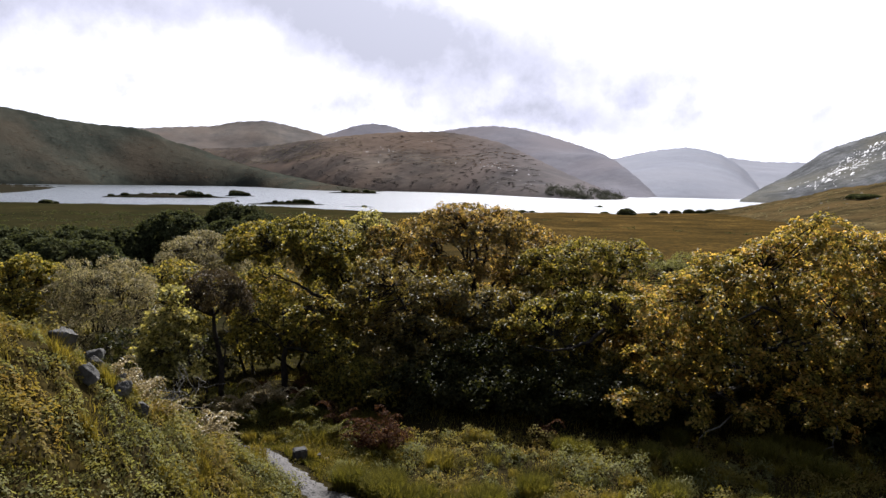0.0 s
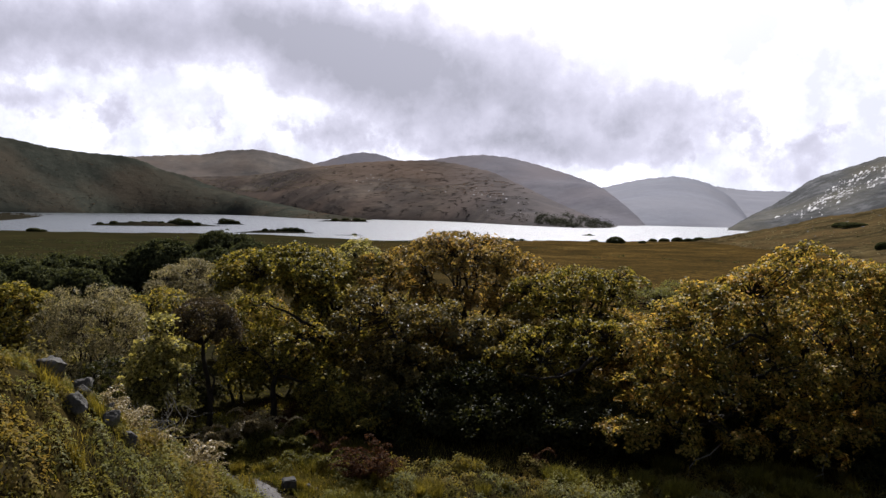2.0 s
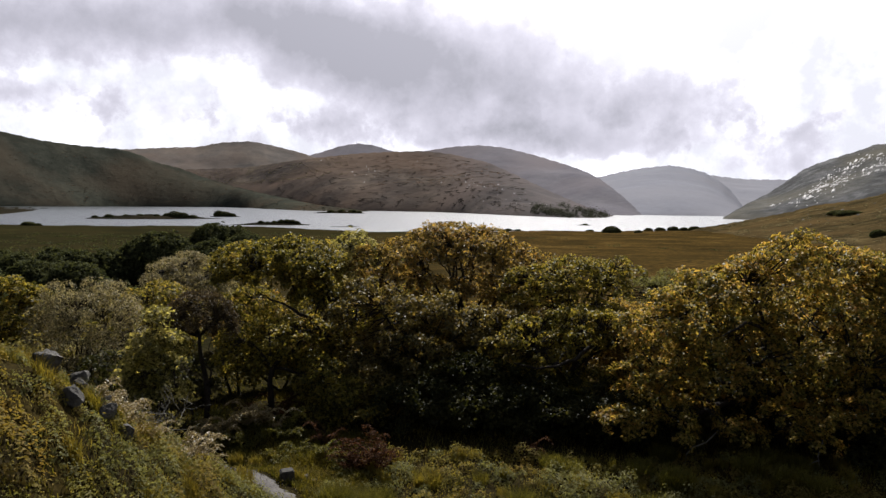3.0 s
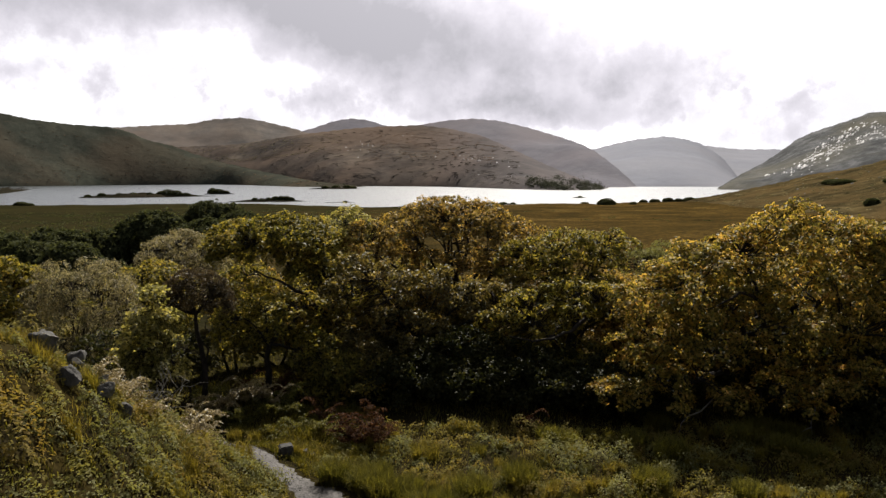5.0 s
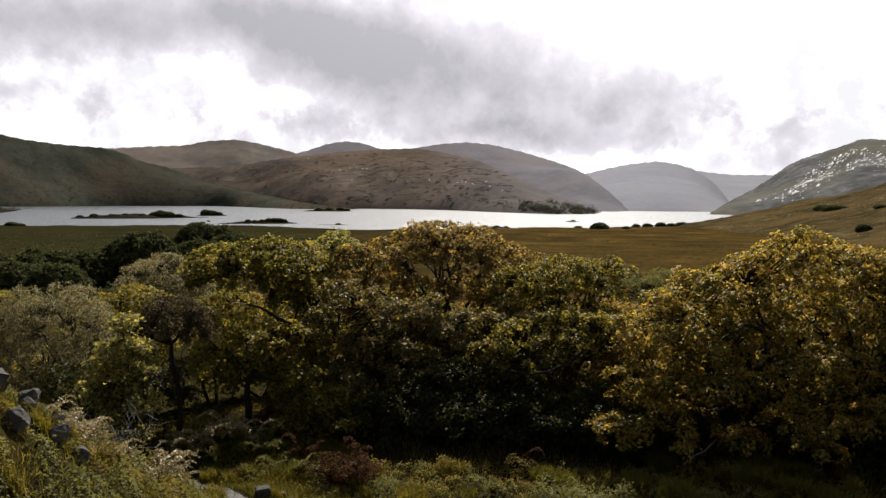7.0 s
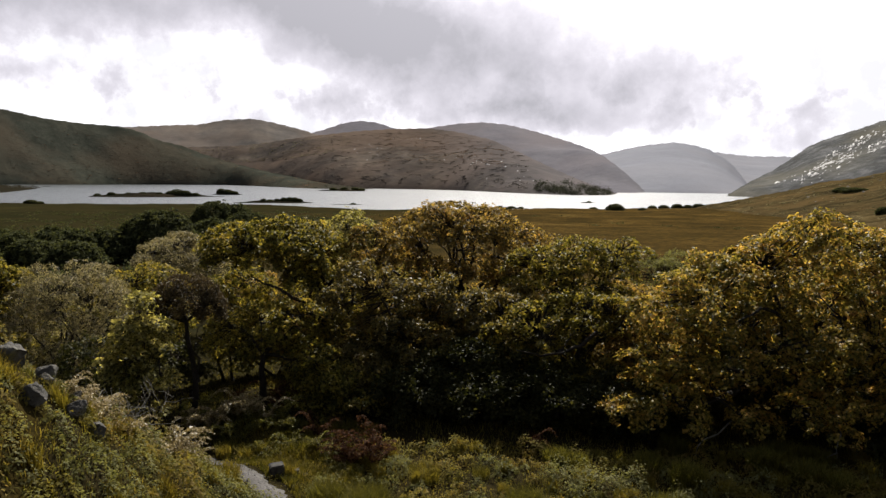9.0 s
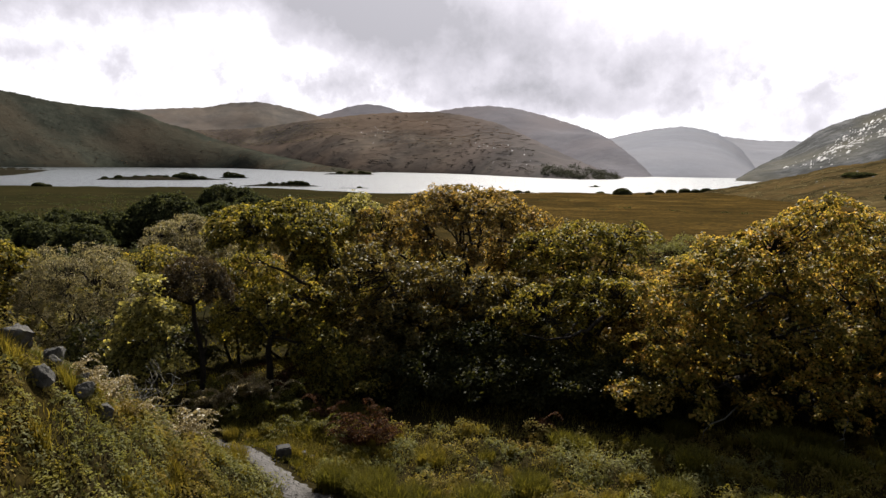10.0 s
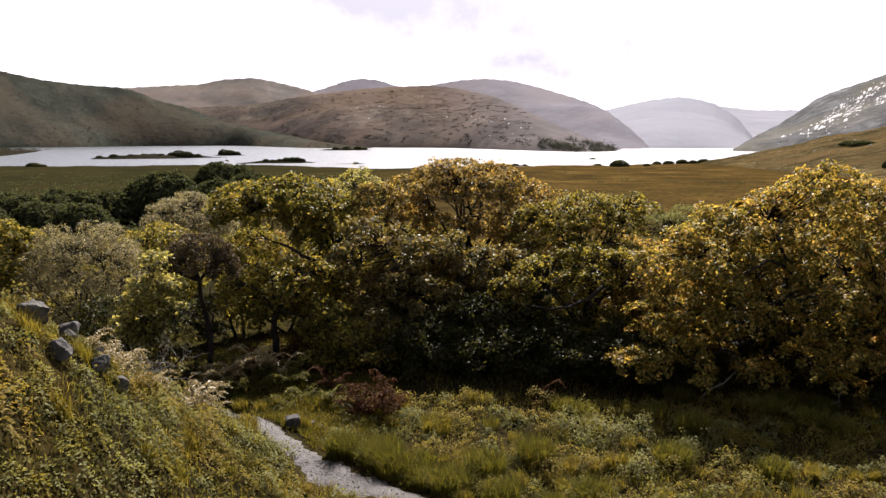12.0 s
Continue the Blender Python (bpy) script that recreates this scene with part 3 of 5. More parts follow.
def tubes_mesh(name, lines, mat, sides=6):
    """Tapering tubes along lines of (points, radii)."""
    vs, qs, base = [], [], 0
    ang = np.arange(sides) * 2 * np.pi / sides
    for pts, rad in lines:
        pts, rad = np.asarray(pts, dtype=float), np.asarray(rad, dtype=float)
        t = np.gradient(pts, axis=0)
        t /= np.linalg.norm(t, axis=1, keepdims=True) + 1e-9
        ref = np.where(np.abs(t[:, 2:3]) > 0.9, np.array([[1.0, 0, 0]]), np.array([[0, 0, 1.0]]))
        a = np.cross(t, ref)
        a /= np.linalg.norm(a, axis=1, keepdims=True) + 1e-9
        b = np.cross(t, a)
        ring = pts[:, None] + rad[:, None, None] * (np.cos(ang)[None, :, None] * a[:, None] + np.sin(ang)[None, :, None] * b[:, None])
        vs.append(ring.reshape(-1, 3))
        m = len(pts)
        i, j = np.meshgrid(np.arange(m - 1), np.arange(sides), indexing="ij")
        qs.append(base + np.stack([i * sides + j, i * sides + (j + 1) % sides, (i + 1) * sides + (j + 1) % sides, (i + 1) * sides + j], -1).reshape(-1, 4))
        base += m * sides
    return mesh_of(name, np.concatenate(vs), quads=np.concatenate(qs), mat=mat, smooth=True)


def crooked(a, b, rng, bend=0.12, m=8, sag=0.0):
    """A wandering line from a to b."""
    a, b = np.asarray(a, dtype=float), np.asarray(b, dtype=float)
    t = np.linspace(0, 1, m)[:, None]
    length = np.linalg.norm(b - a)
    off = np.zeros((m, 3))
    for f in (1, 2, 3):
        off += np.sin(t * np.pi * f) * rng.randn(1, 3) * bend * length / f / 1.6
    off[:, 2:] += sag * length * np.sin(t * np.pi)
    return a + (b - a) * t + off


def pads_on(blobs, rng, size, seed):
    """Small flattened lobes of leafage standing off the outside of a crown of ellipsoids."""
    c, out = crown_shell(blobs, rng, 0.36 / size ** 2, 0.05, -0.6, seed)
    r = size * (0.65 + 0.75 * rng.rand(len(c)))
    c = c - out * (r * 0.55)[:, None]
    flat = 0.55 + 0.2 * rng.rand(len(c))
    return [np.array([*p, q * 1.1, q * 1.1, q * f]) for p, q, f in zip(c, r, flat)]


def crown_shell(blobs, rng, dense, rough, gaps, seed, floor=-0.55):
    """Places on the outside of a crown of ellipsoids, and the way outwards there: no place lies deep in a
    neighbouring lobe, the shell is lumpy, and it is torn open in drifts."""
    pts, outs = [], []
    every = np.array(blobs)
    for b in blobs:
        c, r = b[:3], b[3:6]
        area = 4 * np.pi * (((r[0] * r[1]) ** 1.6 + (r[0] * r[2]) ** 1.6 + (r[1] * r[2]) ** 1.6) / 3) ** (1 / 1.6)
        k = max(10, int(area * dense))
        d = rng.randn(k, 3)
        d /= np.linalg.norm(d, axis=1, keepdims=True)
        d = d[d[:, 2] > floor - 0.3 * rng.rand(k)]
        lump = 1 + rough * (np.sin(d[:, 0] * 6.0 + seed) * np.sin(d[:, 1] * 5.0 + seed * 2.1) + 0.7 * np.sin(d[:, 2] * 9.0 + d[:, 0] * 4.0 + seed * 1.3))
        depth = np.where(rng.rand(len(d)) < 0.8, 0.93 + 0.10 * rng.rand(len(d)), 0.62 + 0.28 * rng.rand(len(d)))
        depth = np.where(rng.rand(len(d)) < 0.06, 1.06 + 0.10 * rng.rand(len(d)), depth)
        p = c + d * r * (lump * depth)[:, None]
        inside = np.zeros(len(p), dtype=bool)
        for e in every:
            if not np.array_equal(e, b):
                inside |= (((p - e[:3]) / e[3:6]) ** 2).sum(1) < 0.55
        tear = np.sin(p[:, 0] * 2.1 + seed) * np.sin(p[:, 2] * 2.7 + seed * 3) + 0.6 * np.sin(p[:, 0] * 4.7 + p[:, 1] * 2.0 + seed * 5) * np.sin(p[:, 2] * 5.3 + seed)
        keep = ~inside & (tear > gaps - 1.2 + 0.25 * rng.randn(len(p)))
        n = d / r
        pts.append(p[keep])
        outs.append((n / np.linalg.norm(n, axis=1, keepdims=True))[keep])
    return np.concatenate(pts), np.concatenate(outs)


def tree(name, x, y, blobs, leaf, label, seed, trunk=0.18, dense=6.0, per=42, size=0.12, spray=0.24, category="tree",
         fork=0.3, limbs=6, lean=(0, 0), slim=0.62, stems=1, base_z=None, group="", boughs=(), rough=0.06, gaps=0.25, upward=0.7, loose=0.55, twigs=1.0, pad=0.0):
    """A tree on the ground at x, y: trunk, limbs, twigs and a crown of single leaves in sprays.
    blobs: ellipsoids of the crown, (centre x, y, height over the ground, half sizes); dense: sprays on a square metre."""
    rng = np.random.RandomState(seed)
    z0 = gz(x, y) if base_z is None else base_z
    root = new(name)
    root.location = (x, y, z0)
    tagged(root, label, category, group)
    blobs = [np.array(b, dtype=float) for b in blobs]
    if pad:
        sp, out = crown_shell(pads_on(blobs, rng, pad, seed % 17), rng, dense, rough, gaps, seed % 17, -0.05)
    else:
        sp, out = crown_shell(blobs, rng, dense, rough, gaps, seed % 17)
    # limbs
    top = max(b[2] + b[5] for b in blobs)
    skeleton, trunks, big = [], [], []
    for s in range(stems):
        foot = np.array([rng.randn() * 0.22, rng.randn() * 0.22, -0.15]) * (0 if stems == 1 else 1) + np.array([0, 0, -0.15])
        knee = np.array([lean[0] + (rng.randn() * 0.5 if stems > 1 else 0), lean[1] + (rng.randn() * 0.4 if stems > 1 else 0), top * fork])
        line = crooked(foot, knee, rng, 0.10 if trunk < 0.1 else 0.06, 9)
        trunks.append((line, trunk * np.linspace(1.25, 0.72, 9) * (1 if stems == 1 else 0.6)))
        for k in range(max(2, limbs // stems)):
            b = blobs[rng.randint(len(blobs))] if k >= len(blobs) else blobs[k]
            e = rng.randn(3)
            e /= np.linalg.norm(e)
            e[2] = abs(e[2]) * 0.7
            end = b[:3] + e * b[3:6] * 0.55
            line = crooked(knee, end, rng, 0.10, 10, 0.06)
            big.append((line, trunk * 0.55 * np.linspace(1, 0.14, 10) * (1 if stems == 1 else 0.7)))
            skeleton.append(line[2:])
    skeleton = np.concatenate(skeleton)
    sticks = []
    for c in sp[rng.rand(len(sp)) < min(1.0, 420.0 / len(sp)) * twigs]:
        near = skeleton[np.argmin(((skeleton - c) ** 2).sum(1) + 0.4 * np.maximum(skeleton[:, 2] - c[2], 0) ** 2)]
        sticks.append((crooked(near, c, rng, 0.10, 5), max(trunk, 0.08) * np.array([0.16, 0.13, 0.10, 0.07, 0.03])))
    for t in trunks:
        part("trunk", tubes_mesh("trunk", [t], BARK, 9), root)
    for b in big:
        part("limb", tubes_mesh("limb", [b], BARK, 7), root)
    for line, r in boughs:
        pts = np.array(line, dtype=float)
        k = np.linspace(0, len(pts) - 1, 14)
        pts = np.stack([np.interp(k, np.arange(len(pts)), pts[:, q]) for q in range(3)], 1)
        pts[1:-1] = (pts[:-2] + 2 * pts[1:-1] + pts[2:]) / 4 + rng.randn(12, 3) * 0.05
        part("bough", tubes_mesh("bough", [(pts, r * np.linspace(0.2, 1.0, 14) ** 1.2)], BARK, 7), root)
    if sticks:
        tagged(part("twigwork", tubes_mesh("twigwork", sticks, BARK, 3), root), kind="stuff")
    # sprays: leaves in loose tilted rosettes, turned outwards and up
    n = rng.poisson(per, len(sp))
    face = out + np.array([0, 0, upward])
    face /= np.linalg.norm(face, axis=1, keepdims=True)
    a = np.cross(face, rng.randn(len(sp), 3))
    a /= np.linalg.norm(a, axis=1, keepdims=True)
    b = np.cross(face, a)
    who = np.repeat(np.arange(len(sp)), n)
    ang, rad = rng.rand(len(who)) * 2 * np.pi, np.sqrt(rng.rand(len(who)))
    wide = spray * (0.6 + 0.8 * rng.rand(len(sp)))[who]
    cs = sp[who] + (a[who] * np.cos(ang)[:, None] * 1.25 + b[who] * np.sin(ang)[:, None] * 0.85) * (rad * wide)[:, None] + face[who] * (rng.randn(len(who)) * 0.22 - 0.35 * rad ** 2)[:, None] * wide[:, None]
    cs[:, 2] = np.maximum(cs[:, 2], 0.05)
    tagged(part("crown", leaf_mesh("crown", cs, size, rng, leaf, slim=slim, facing=face[who], loose=loose), root), kind="stuff")
    return root


# ---- trees round the clearing ----
LOW_TWIGS = [[(-4.12, -2.6, 0.19), (-4.08, -2.6, 0.47), (-3.88, -2.5, 0.65), (-3.34, -2.2, 0.73), (-2.43, -1.5, 1.19)], [(-0.1, -2.6, -0.09), (-0.1, -2.7, 0.24), (-0.1, -2.6, 0.47), (0.18, -2.3, 0.81), (0.39, -1.6, 1.22)], [(-0.54, -2.7, 0.07), (-0.33, -2.7, 0.3), (-0.11, -2.7, 0.39)]]
# broad oak at the clearing's edge
broad_oak = tree("oak_tree", 11.34, 23.48, [(0.38, 0.2, 4.38, 3.2, 2.4, 2.45), (1.82, 0.7, 5.48, 2.15, 2.0, 1.38), (-1.73, 0.2, 4.92, 1.88, 1.8, 1.32), (-3.85, -0.6, 3.91, 1.55, 1.6, 1.53), (-4.62, -1.2, 2.36, 1.21, 1.3, 1.24), (-5.57, -2.0, 1.17, 0.92, 0.7, 0.48), (-1.92, -1.0, 2.35, 2.68, 1.6, 1.61), (-3.08, -1.8, 1.28, 1.9, 1.1, 0.9),
                                (0.87, -1.2, 2.77, 2.3, 1.8, 1.95), (-0.16, -2.0, 1.17, 2.22, 1.2, 0.99), (3.61, 0.2, 4.38, 2.07, 2.2, 2.16), (2.83, -1.2, 1.85, 1.95, 1.6, 1.68), (5.41, 0.2, 3.22, 2.07, 2.0, 2.64)],
     OAK_GOLD, "broad low oak with dense golden-brown leaves", 11, 0.26, 7.0, 30, 0.12, 0.21, limbs=13, fork=0.2, pad=0.56, gaps=0.4,
     boughs=[([(-3.46, -1.6, 3.8), (-2.83, -1.8, 3.98), (-2.15, -1.8, 4.42), (-1.32, -1.3, 4.25), (-0.07, -0.3, 2.94)], 0.08), ([(0.33, -1.6, 4.89), (0.0, -1.5, 4.46), (0.05, -0.6, 3.38)], 0.07)])
for line in LOW_TWIGS:
    part("bare_twig", tubes_mesh("bare_twig", [(line, np.linspace(0.012, 0.028, len(line)))], GREY_WOOD, 5), broad_oak, "bleached leafless twig")
# tall oak in the middle of the thicket
tree("oak_tree", 0.4, 31.28, [(-0.25, 0.2, 5.49, 3.74, 2.0, 2.1), (-2.73, -0.2, 5.1, 2.66, 1.8, 1.85), (2.22, -0.2, 5.1, 2.27, 1.8, 1.77), (-0.13, 0.2, 6.49, 2.49, 1.6, 1.15)],
     OAK_BROWN, "tall thicket oak with thinning brown and gold leaves", 12, 0.22, 5.5, 26, 0.125, 0.22, limbs=10, fork=0.3, pad=0.5, gaps=0.2,
     boughs=[([(-1.32, -1.8, 6.61), (-0.73, -1.9, 5.8), (-0.15, -1.9, 5.21), (-0.03, -1.7, 4.36), (-0.01, -0.7, 2.23)], 0.07), ([(0.79, -1.8, 6.49), (0.25, -1.8, 5.67), (-0.08, -1.9, 4.97)], 0.05)])
# lower oak standing before it
tree("oak_tree", -0.96, 26.88, [(-2.04, 0.0, 3.81, 1.6, 1.3, 1.32), (0.44, -0.2, 3.19, 2.54, 1.4, 1.4), (3.02, -0.2, 3.08, 1.8, 1.3, 1.31), (-0.81, -0.8, 2.12, 2.28, 1.2, 1.04)],
     OAK_DULL, "low oak with bronze and olive leaves in shade", 27, 0.16, 5.5, 24, 0.125, 0.22, limbs=9, fork=0.3, pad=0.46, gaps=0.3)
# spreading oak with a bare crooked limb
tree("oak_tree", -4.34, 29.18, [(-2.61, -0.5, 5.35, 2.5, 2.2, 1.32), (-4.16, -0.5, 5.35, 1.14, 1.5, 1.02), (-1.02, -0.5, 4.89, 1.14, 1.6, 1.36), (-1.75, -0.2, 5.78, 1.42, 1.5, 0.92)],
     OAK_GREEN, "spreading oak with olive leaves and crooked limbs", 13, 0.22, 7.0, 30, 0.125, 0.22, limbs=8, fork=0.45, lean=(-0.3, 0), pad=0.5, gaps=-0.1,
     boughs=[([(-2.9, -2.4, 4.62), (-2.5, -2.45, 4.32), (-1.95, -2.5, 4.27), (-1.45, -2.4, 3.86), (-1.1, -2.3, 3.78), (-0.7, -1.9, 3.1), (-0.32, -1.5, 2.85), (-0.03, -0.3, 1.15)], 0.13), ([(-0.66, -2.3, 4.31), (-0.8, -2.4, 3.96), (-1.1, -2.3, 3.7)], 0.07)])
tree("oak_tree", 5.13, 28.08, [(0.31, 0.2, 5.01, 1.79, 1.6, 1.21), (1.59, 0.2, 5.46, 0.9, 1.1, 0.81), (-1.26, 0.2, 4.55, 1.68, 1.6, 1.35), (0.2, 0.0, 3.4, 1.9, 1.4, 1.3)],
     OAK_GREEN, "thicket oak with yellow-green leaves", 14, 0.2, 5.5, 26, 0.12, 0.22, limbs=8, fork=0.35, pad=0.46, gaps=0.2)
tree("oak_tree", 4.42, 25.28, [(0.79, 0.0, 3.16, 1.77, 1.2, 1.24), (-1.26, -0.2, 2.79, 1.59, 1.2, 1.12), (0.08, -0.8, 1.4, 1.56, 1.0, 0.89)],
     OAK_GREEN, "low oak with a long level dark limb", 28, 0.16, 5.5, 24, 0.12, 0.22, limbs=8, fork=0.35, pad=0.44, gaps=0.3,
     boughs=[([(-2.21, -1.7, 2.57), (-1.26, -1.8, 2.42), (-0.3, -1.7, 2.65), (0.81, -1.1, 3.07), (0.74, -0.3, 2.91)], 0.11), ([(-0.31, -1.7, 3.19), (-0.59, -1.7, 2.81), (-0.77, -1.7, 2.48)], 0.06)])
tree("willow_tree", 9.65, 32.68, [(-0.35, 0.0, 3.63, 1.81, 1.8, 1.6), (0.9, 0.3, 4.17, 1.31, 1.5, 1.18)], HEATH, "grey-green willow behind the oaks", 15, 0.15, 6.0, 40, 0.11, 0.26, limbs=6, slim=0.4)
tree("hazel_tree", -4.32, 31.68, [(-0.01, 0.0, 5.64, 1.26, 1.5, 1.26), (-0.83, 0.0, 4.93, 1.0, 1.3, 1.26)], BRIGHT, "pale green hazel rising behind the oaks", 26, 0.12, 7.0, 40, 0.12, 0.25, limbs=6)
tree("birch_tree", -8.4, 23.68, [(-0.09, 0.0, 4.16, 1.09, 0.95, 0.72), (-0.79, 0.0, 3.78, 0.56, 0.6, 0.6), (0.7, 0.0, 3.82, 0.49, 0.6, 0.64)], TWIGGY, "small dark tree with a rounded twiggy crown", 16, 0.085, 22.0, 46, 0.075, 0.16, lean=(-0.11, 0), fork=0.68, limbs=9, slim=0.4, rough=0.08, gaps=-0.2, upward=0.3, loose=1.2,
     boughs=[([(0.33, 0.0, 3.24), (0.25, -0.1, 2.48), (0.23, -0.1, 1.5), (-0.04, 0.0, 0.88)], 0.07), ([(-0.21, -0.2, 1.1), (-0.33, -0.2, 0.55), (-0.46, -0.2, -0.1)], 0.10)])
tree("willow_tree", -14.0, 26.68, [(0.08, 0.0, 3.69, 1.95, 1.7, 1.78), (-0.85, -0.4, 3.41, 1.0, 1.3, 1.29), (1.34, -0.2, 3.38, 0.97, 1.3, 1.26), (0.1, 0.0, 1.9, 1.7, 1.5, 1.3)], WILLOW, "rounded silver-grey willow bush", 17, 0.12, 9.0, 30, 0.10, 0.2, limbs=14, stems=3, slim=0.3, fork=0.2, pad=0.34, gaps=0.1, upward=0.2, loose=0.9)
tree("willow_tree", -14.24, 37.68, [(-0.02, 0.0, 4.71, 1.91, 1.9, 1.25), (1.37, 0.0, 4.31, 1.25, 1.6, 1.07), (0.3, 0.0, 3.0, 1.8, 1.6, 1.3)], WILLOW, "domed grey willow further down the slope", 18, 0.12, 7.0, 42, 0.12, 0.24, limbs=9, stems=2, slim=0.3, pad=0.4, gaps=-0.1, upward=0.2, loose=0.9)
tree("hazel_bush", -9.07, 21.68, [(-0.1, 0.0, 3.07, 0.9, 0.9, 0.97), (-0.06, 0.0, 3.99, 0.41, 0.5, 0.72), (0.11, -0.2, 2.08, 0.82, 0.8, 0.72), (-0.78, 0.0, 2.39, 0.59, 0.7, 0.69), (-0.2, 0.0, 1.1, 0.6, 0.8, 0.8)], BRIGHT, "sunlit yellow-green hazel sapling beside the rocks", 19, 0.06, 9.0, 22, 0.12, 0.2, limbs=7, stems=3, category="bush", pad=0.3, gaps=0.2)
tree("hazel_bush", -6.32, 24.88, [(-0.24, 0.2, 2.69, 1.59, 1.1, 1.0), (0.99, 0.2, 3.02, 1.2, 1.0, 0.84), (1.75, -0.2, 1.5, 0.85, 0.9, 1.0)], OAK_GREEN, "green hazel with thin dark trunks below the oak", 20, 0.12, 5.0, 22, 0.125, 0.22, limbs=7, fork=0.5, category="bush", pad=0.42, gaps=0.5)
tree("oak_tree", -17.23, 27.18, [(0.54, -0.5, 4.18, 1.06, 1.4, 1.23), (-0.45, -0.5, 3.79, 1.27, 1.5, 1.48), (0.3, -0.5, 2.2, 1.3, 1.4, 1.5)], OAK_GREEN, "young oak with yellow-green leaves by the bank", 21, 0.14, 6.0, 30, 0.125, 0.22, limbs=7, pad=0.45, gaps=0.0)
tree("birch_bush", -13.56, 32.68, [(0.07, 0.0, 3.93, 1.6, 1.5, 0.93), (-1.33, 0.0, 3.59, 1.29, 1.4, 0.88), (0.0, 0.0, 2.4, 1.8, 1.4, 1.2)], OAK_GREEN, "scrubby yellow-green birch between the willows", 22, 0.1, 6.0, 36, 0.125, 0.25, limbs=7, category="bush", stems=2)
tree("scrub_tree", -9.14, 30.68, [(-0.01, 0.0, 3.24, 1.22, 1.4, 1.22), (0.7, 0.0, 4.04, 1.09, 1.3, 0.85), (0.2, 0, 1.8, 1.4, 1.3, 1.3)], OAK_GREEN, "olive scrub tree behind the twiggy one", 23, 0.1, 6.0, 36, 0.125, 0.25, limbs=6, stems=2)
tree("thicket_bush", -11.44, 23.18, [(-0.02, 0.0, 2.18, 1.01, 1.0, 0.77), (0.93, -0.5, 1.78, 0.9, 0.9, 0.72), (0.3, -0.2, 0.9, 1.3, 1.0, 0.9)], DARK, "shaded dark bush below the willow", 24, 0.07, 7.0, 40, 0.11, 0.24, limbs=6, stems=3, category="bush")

# trees and scrub behind, down to where the moor opens
BEHIND = [(-6.0, 33.0, 1.8, 4.2, OAK_GREEN), (-7.6, 31.2, 1.7, 2.6, OAK_GREEN), (-5.2, 31.6, 1.8, 2.8, OAK_BROWN), (-1.8, 34.0, 2.4, 5.0, OAK_GREEN), (3.6, 34.0, 2.6, 5.2, OAK_BROWN), (7.0, 31.0, 2.2, 4.4, OAK_BROWN), (13.5, 33.0, 2.6, 4.8, OAK_BROWN), (17.5, 30.0, 3.0, 5.8, OAK_GOLD), (20.5, 27.0, 2.8, 5.4, OAK_BROWN),
          (17.4, 25.4, 2.4, 5.0, OAK_GOLD), (-15.5, 32.5, 2.0, 3.0, BRIGHT), (-19.5, 34.0, 2.2, 3.4, OAK_GREEN), (-11.0, 28.8, 1.3, 2.0, DARK),
          (-17.0, 28.0, 1.6, 2.4, OAK_GREEN), (-23.0, 36.0, 2.4, 3.6, DARK), (-18.0, 42.0, 2.6, 3.0, OAK_GREEN), (-11.5, 42.0, 2.4, 3.6, OAK_BROWN)]
for i, (x, y, r, h, leaf) in enumerate(BEHIND):
    tree("scrub_tree", x, y, [(0, 0, h * 0.68, r, r * 0.8, h * 0.32), (r * 0.5, -0.3, h * 0.42, r * 0.75, r * 0.7, h * 0.36), (-r * 0.5, -0.2, h * 0.40, r * 0.75, r * 0.7, h * 0.36)],
         leaf, "scrubby autumn tree behind the thicket", 140 + i, 0.1, 4.5, 26, 0.14, 0.26, limbs=6, stems=2, group="scrub trees", pad=0.5, gaps=0.0, twigs=0.3)

# understorey bushes below the oaks, most with shade put into their leaf colour
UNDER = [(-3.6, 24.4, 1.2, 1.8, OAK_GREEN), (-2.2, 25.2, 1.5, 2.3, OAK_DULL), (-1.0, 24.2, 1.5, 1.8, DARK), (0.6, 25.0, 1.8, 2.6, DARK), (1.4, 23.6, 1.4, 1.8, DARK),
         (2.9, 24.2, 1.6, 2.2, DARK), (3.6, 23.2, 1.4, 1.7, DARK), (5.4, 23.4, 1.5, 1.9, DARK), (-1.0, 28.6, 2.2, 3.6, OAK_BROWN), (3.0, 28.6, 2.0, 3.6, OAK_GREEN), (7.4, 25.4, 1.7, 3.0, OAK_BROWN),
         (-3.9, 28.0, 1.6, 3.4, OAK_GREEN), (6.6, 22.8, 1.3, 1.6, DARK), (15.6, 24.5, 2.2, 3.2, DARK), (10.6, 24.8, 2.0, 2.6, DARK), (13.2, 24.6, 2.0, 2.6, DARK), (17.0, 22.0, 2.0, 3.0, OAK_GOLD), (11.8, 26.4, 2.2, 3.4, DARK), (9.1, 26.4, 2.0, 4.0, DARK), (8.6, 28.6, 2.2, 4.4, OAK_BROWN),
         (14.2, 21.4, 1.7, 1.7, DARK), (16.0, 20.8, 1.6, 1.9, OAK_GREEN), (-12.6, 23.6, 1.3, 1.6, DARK)]
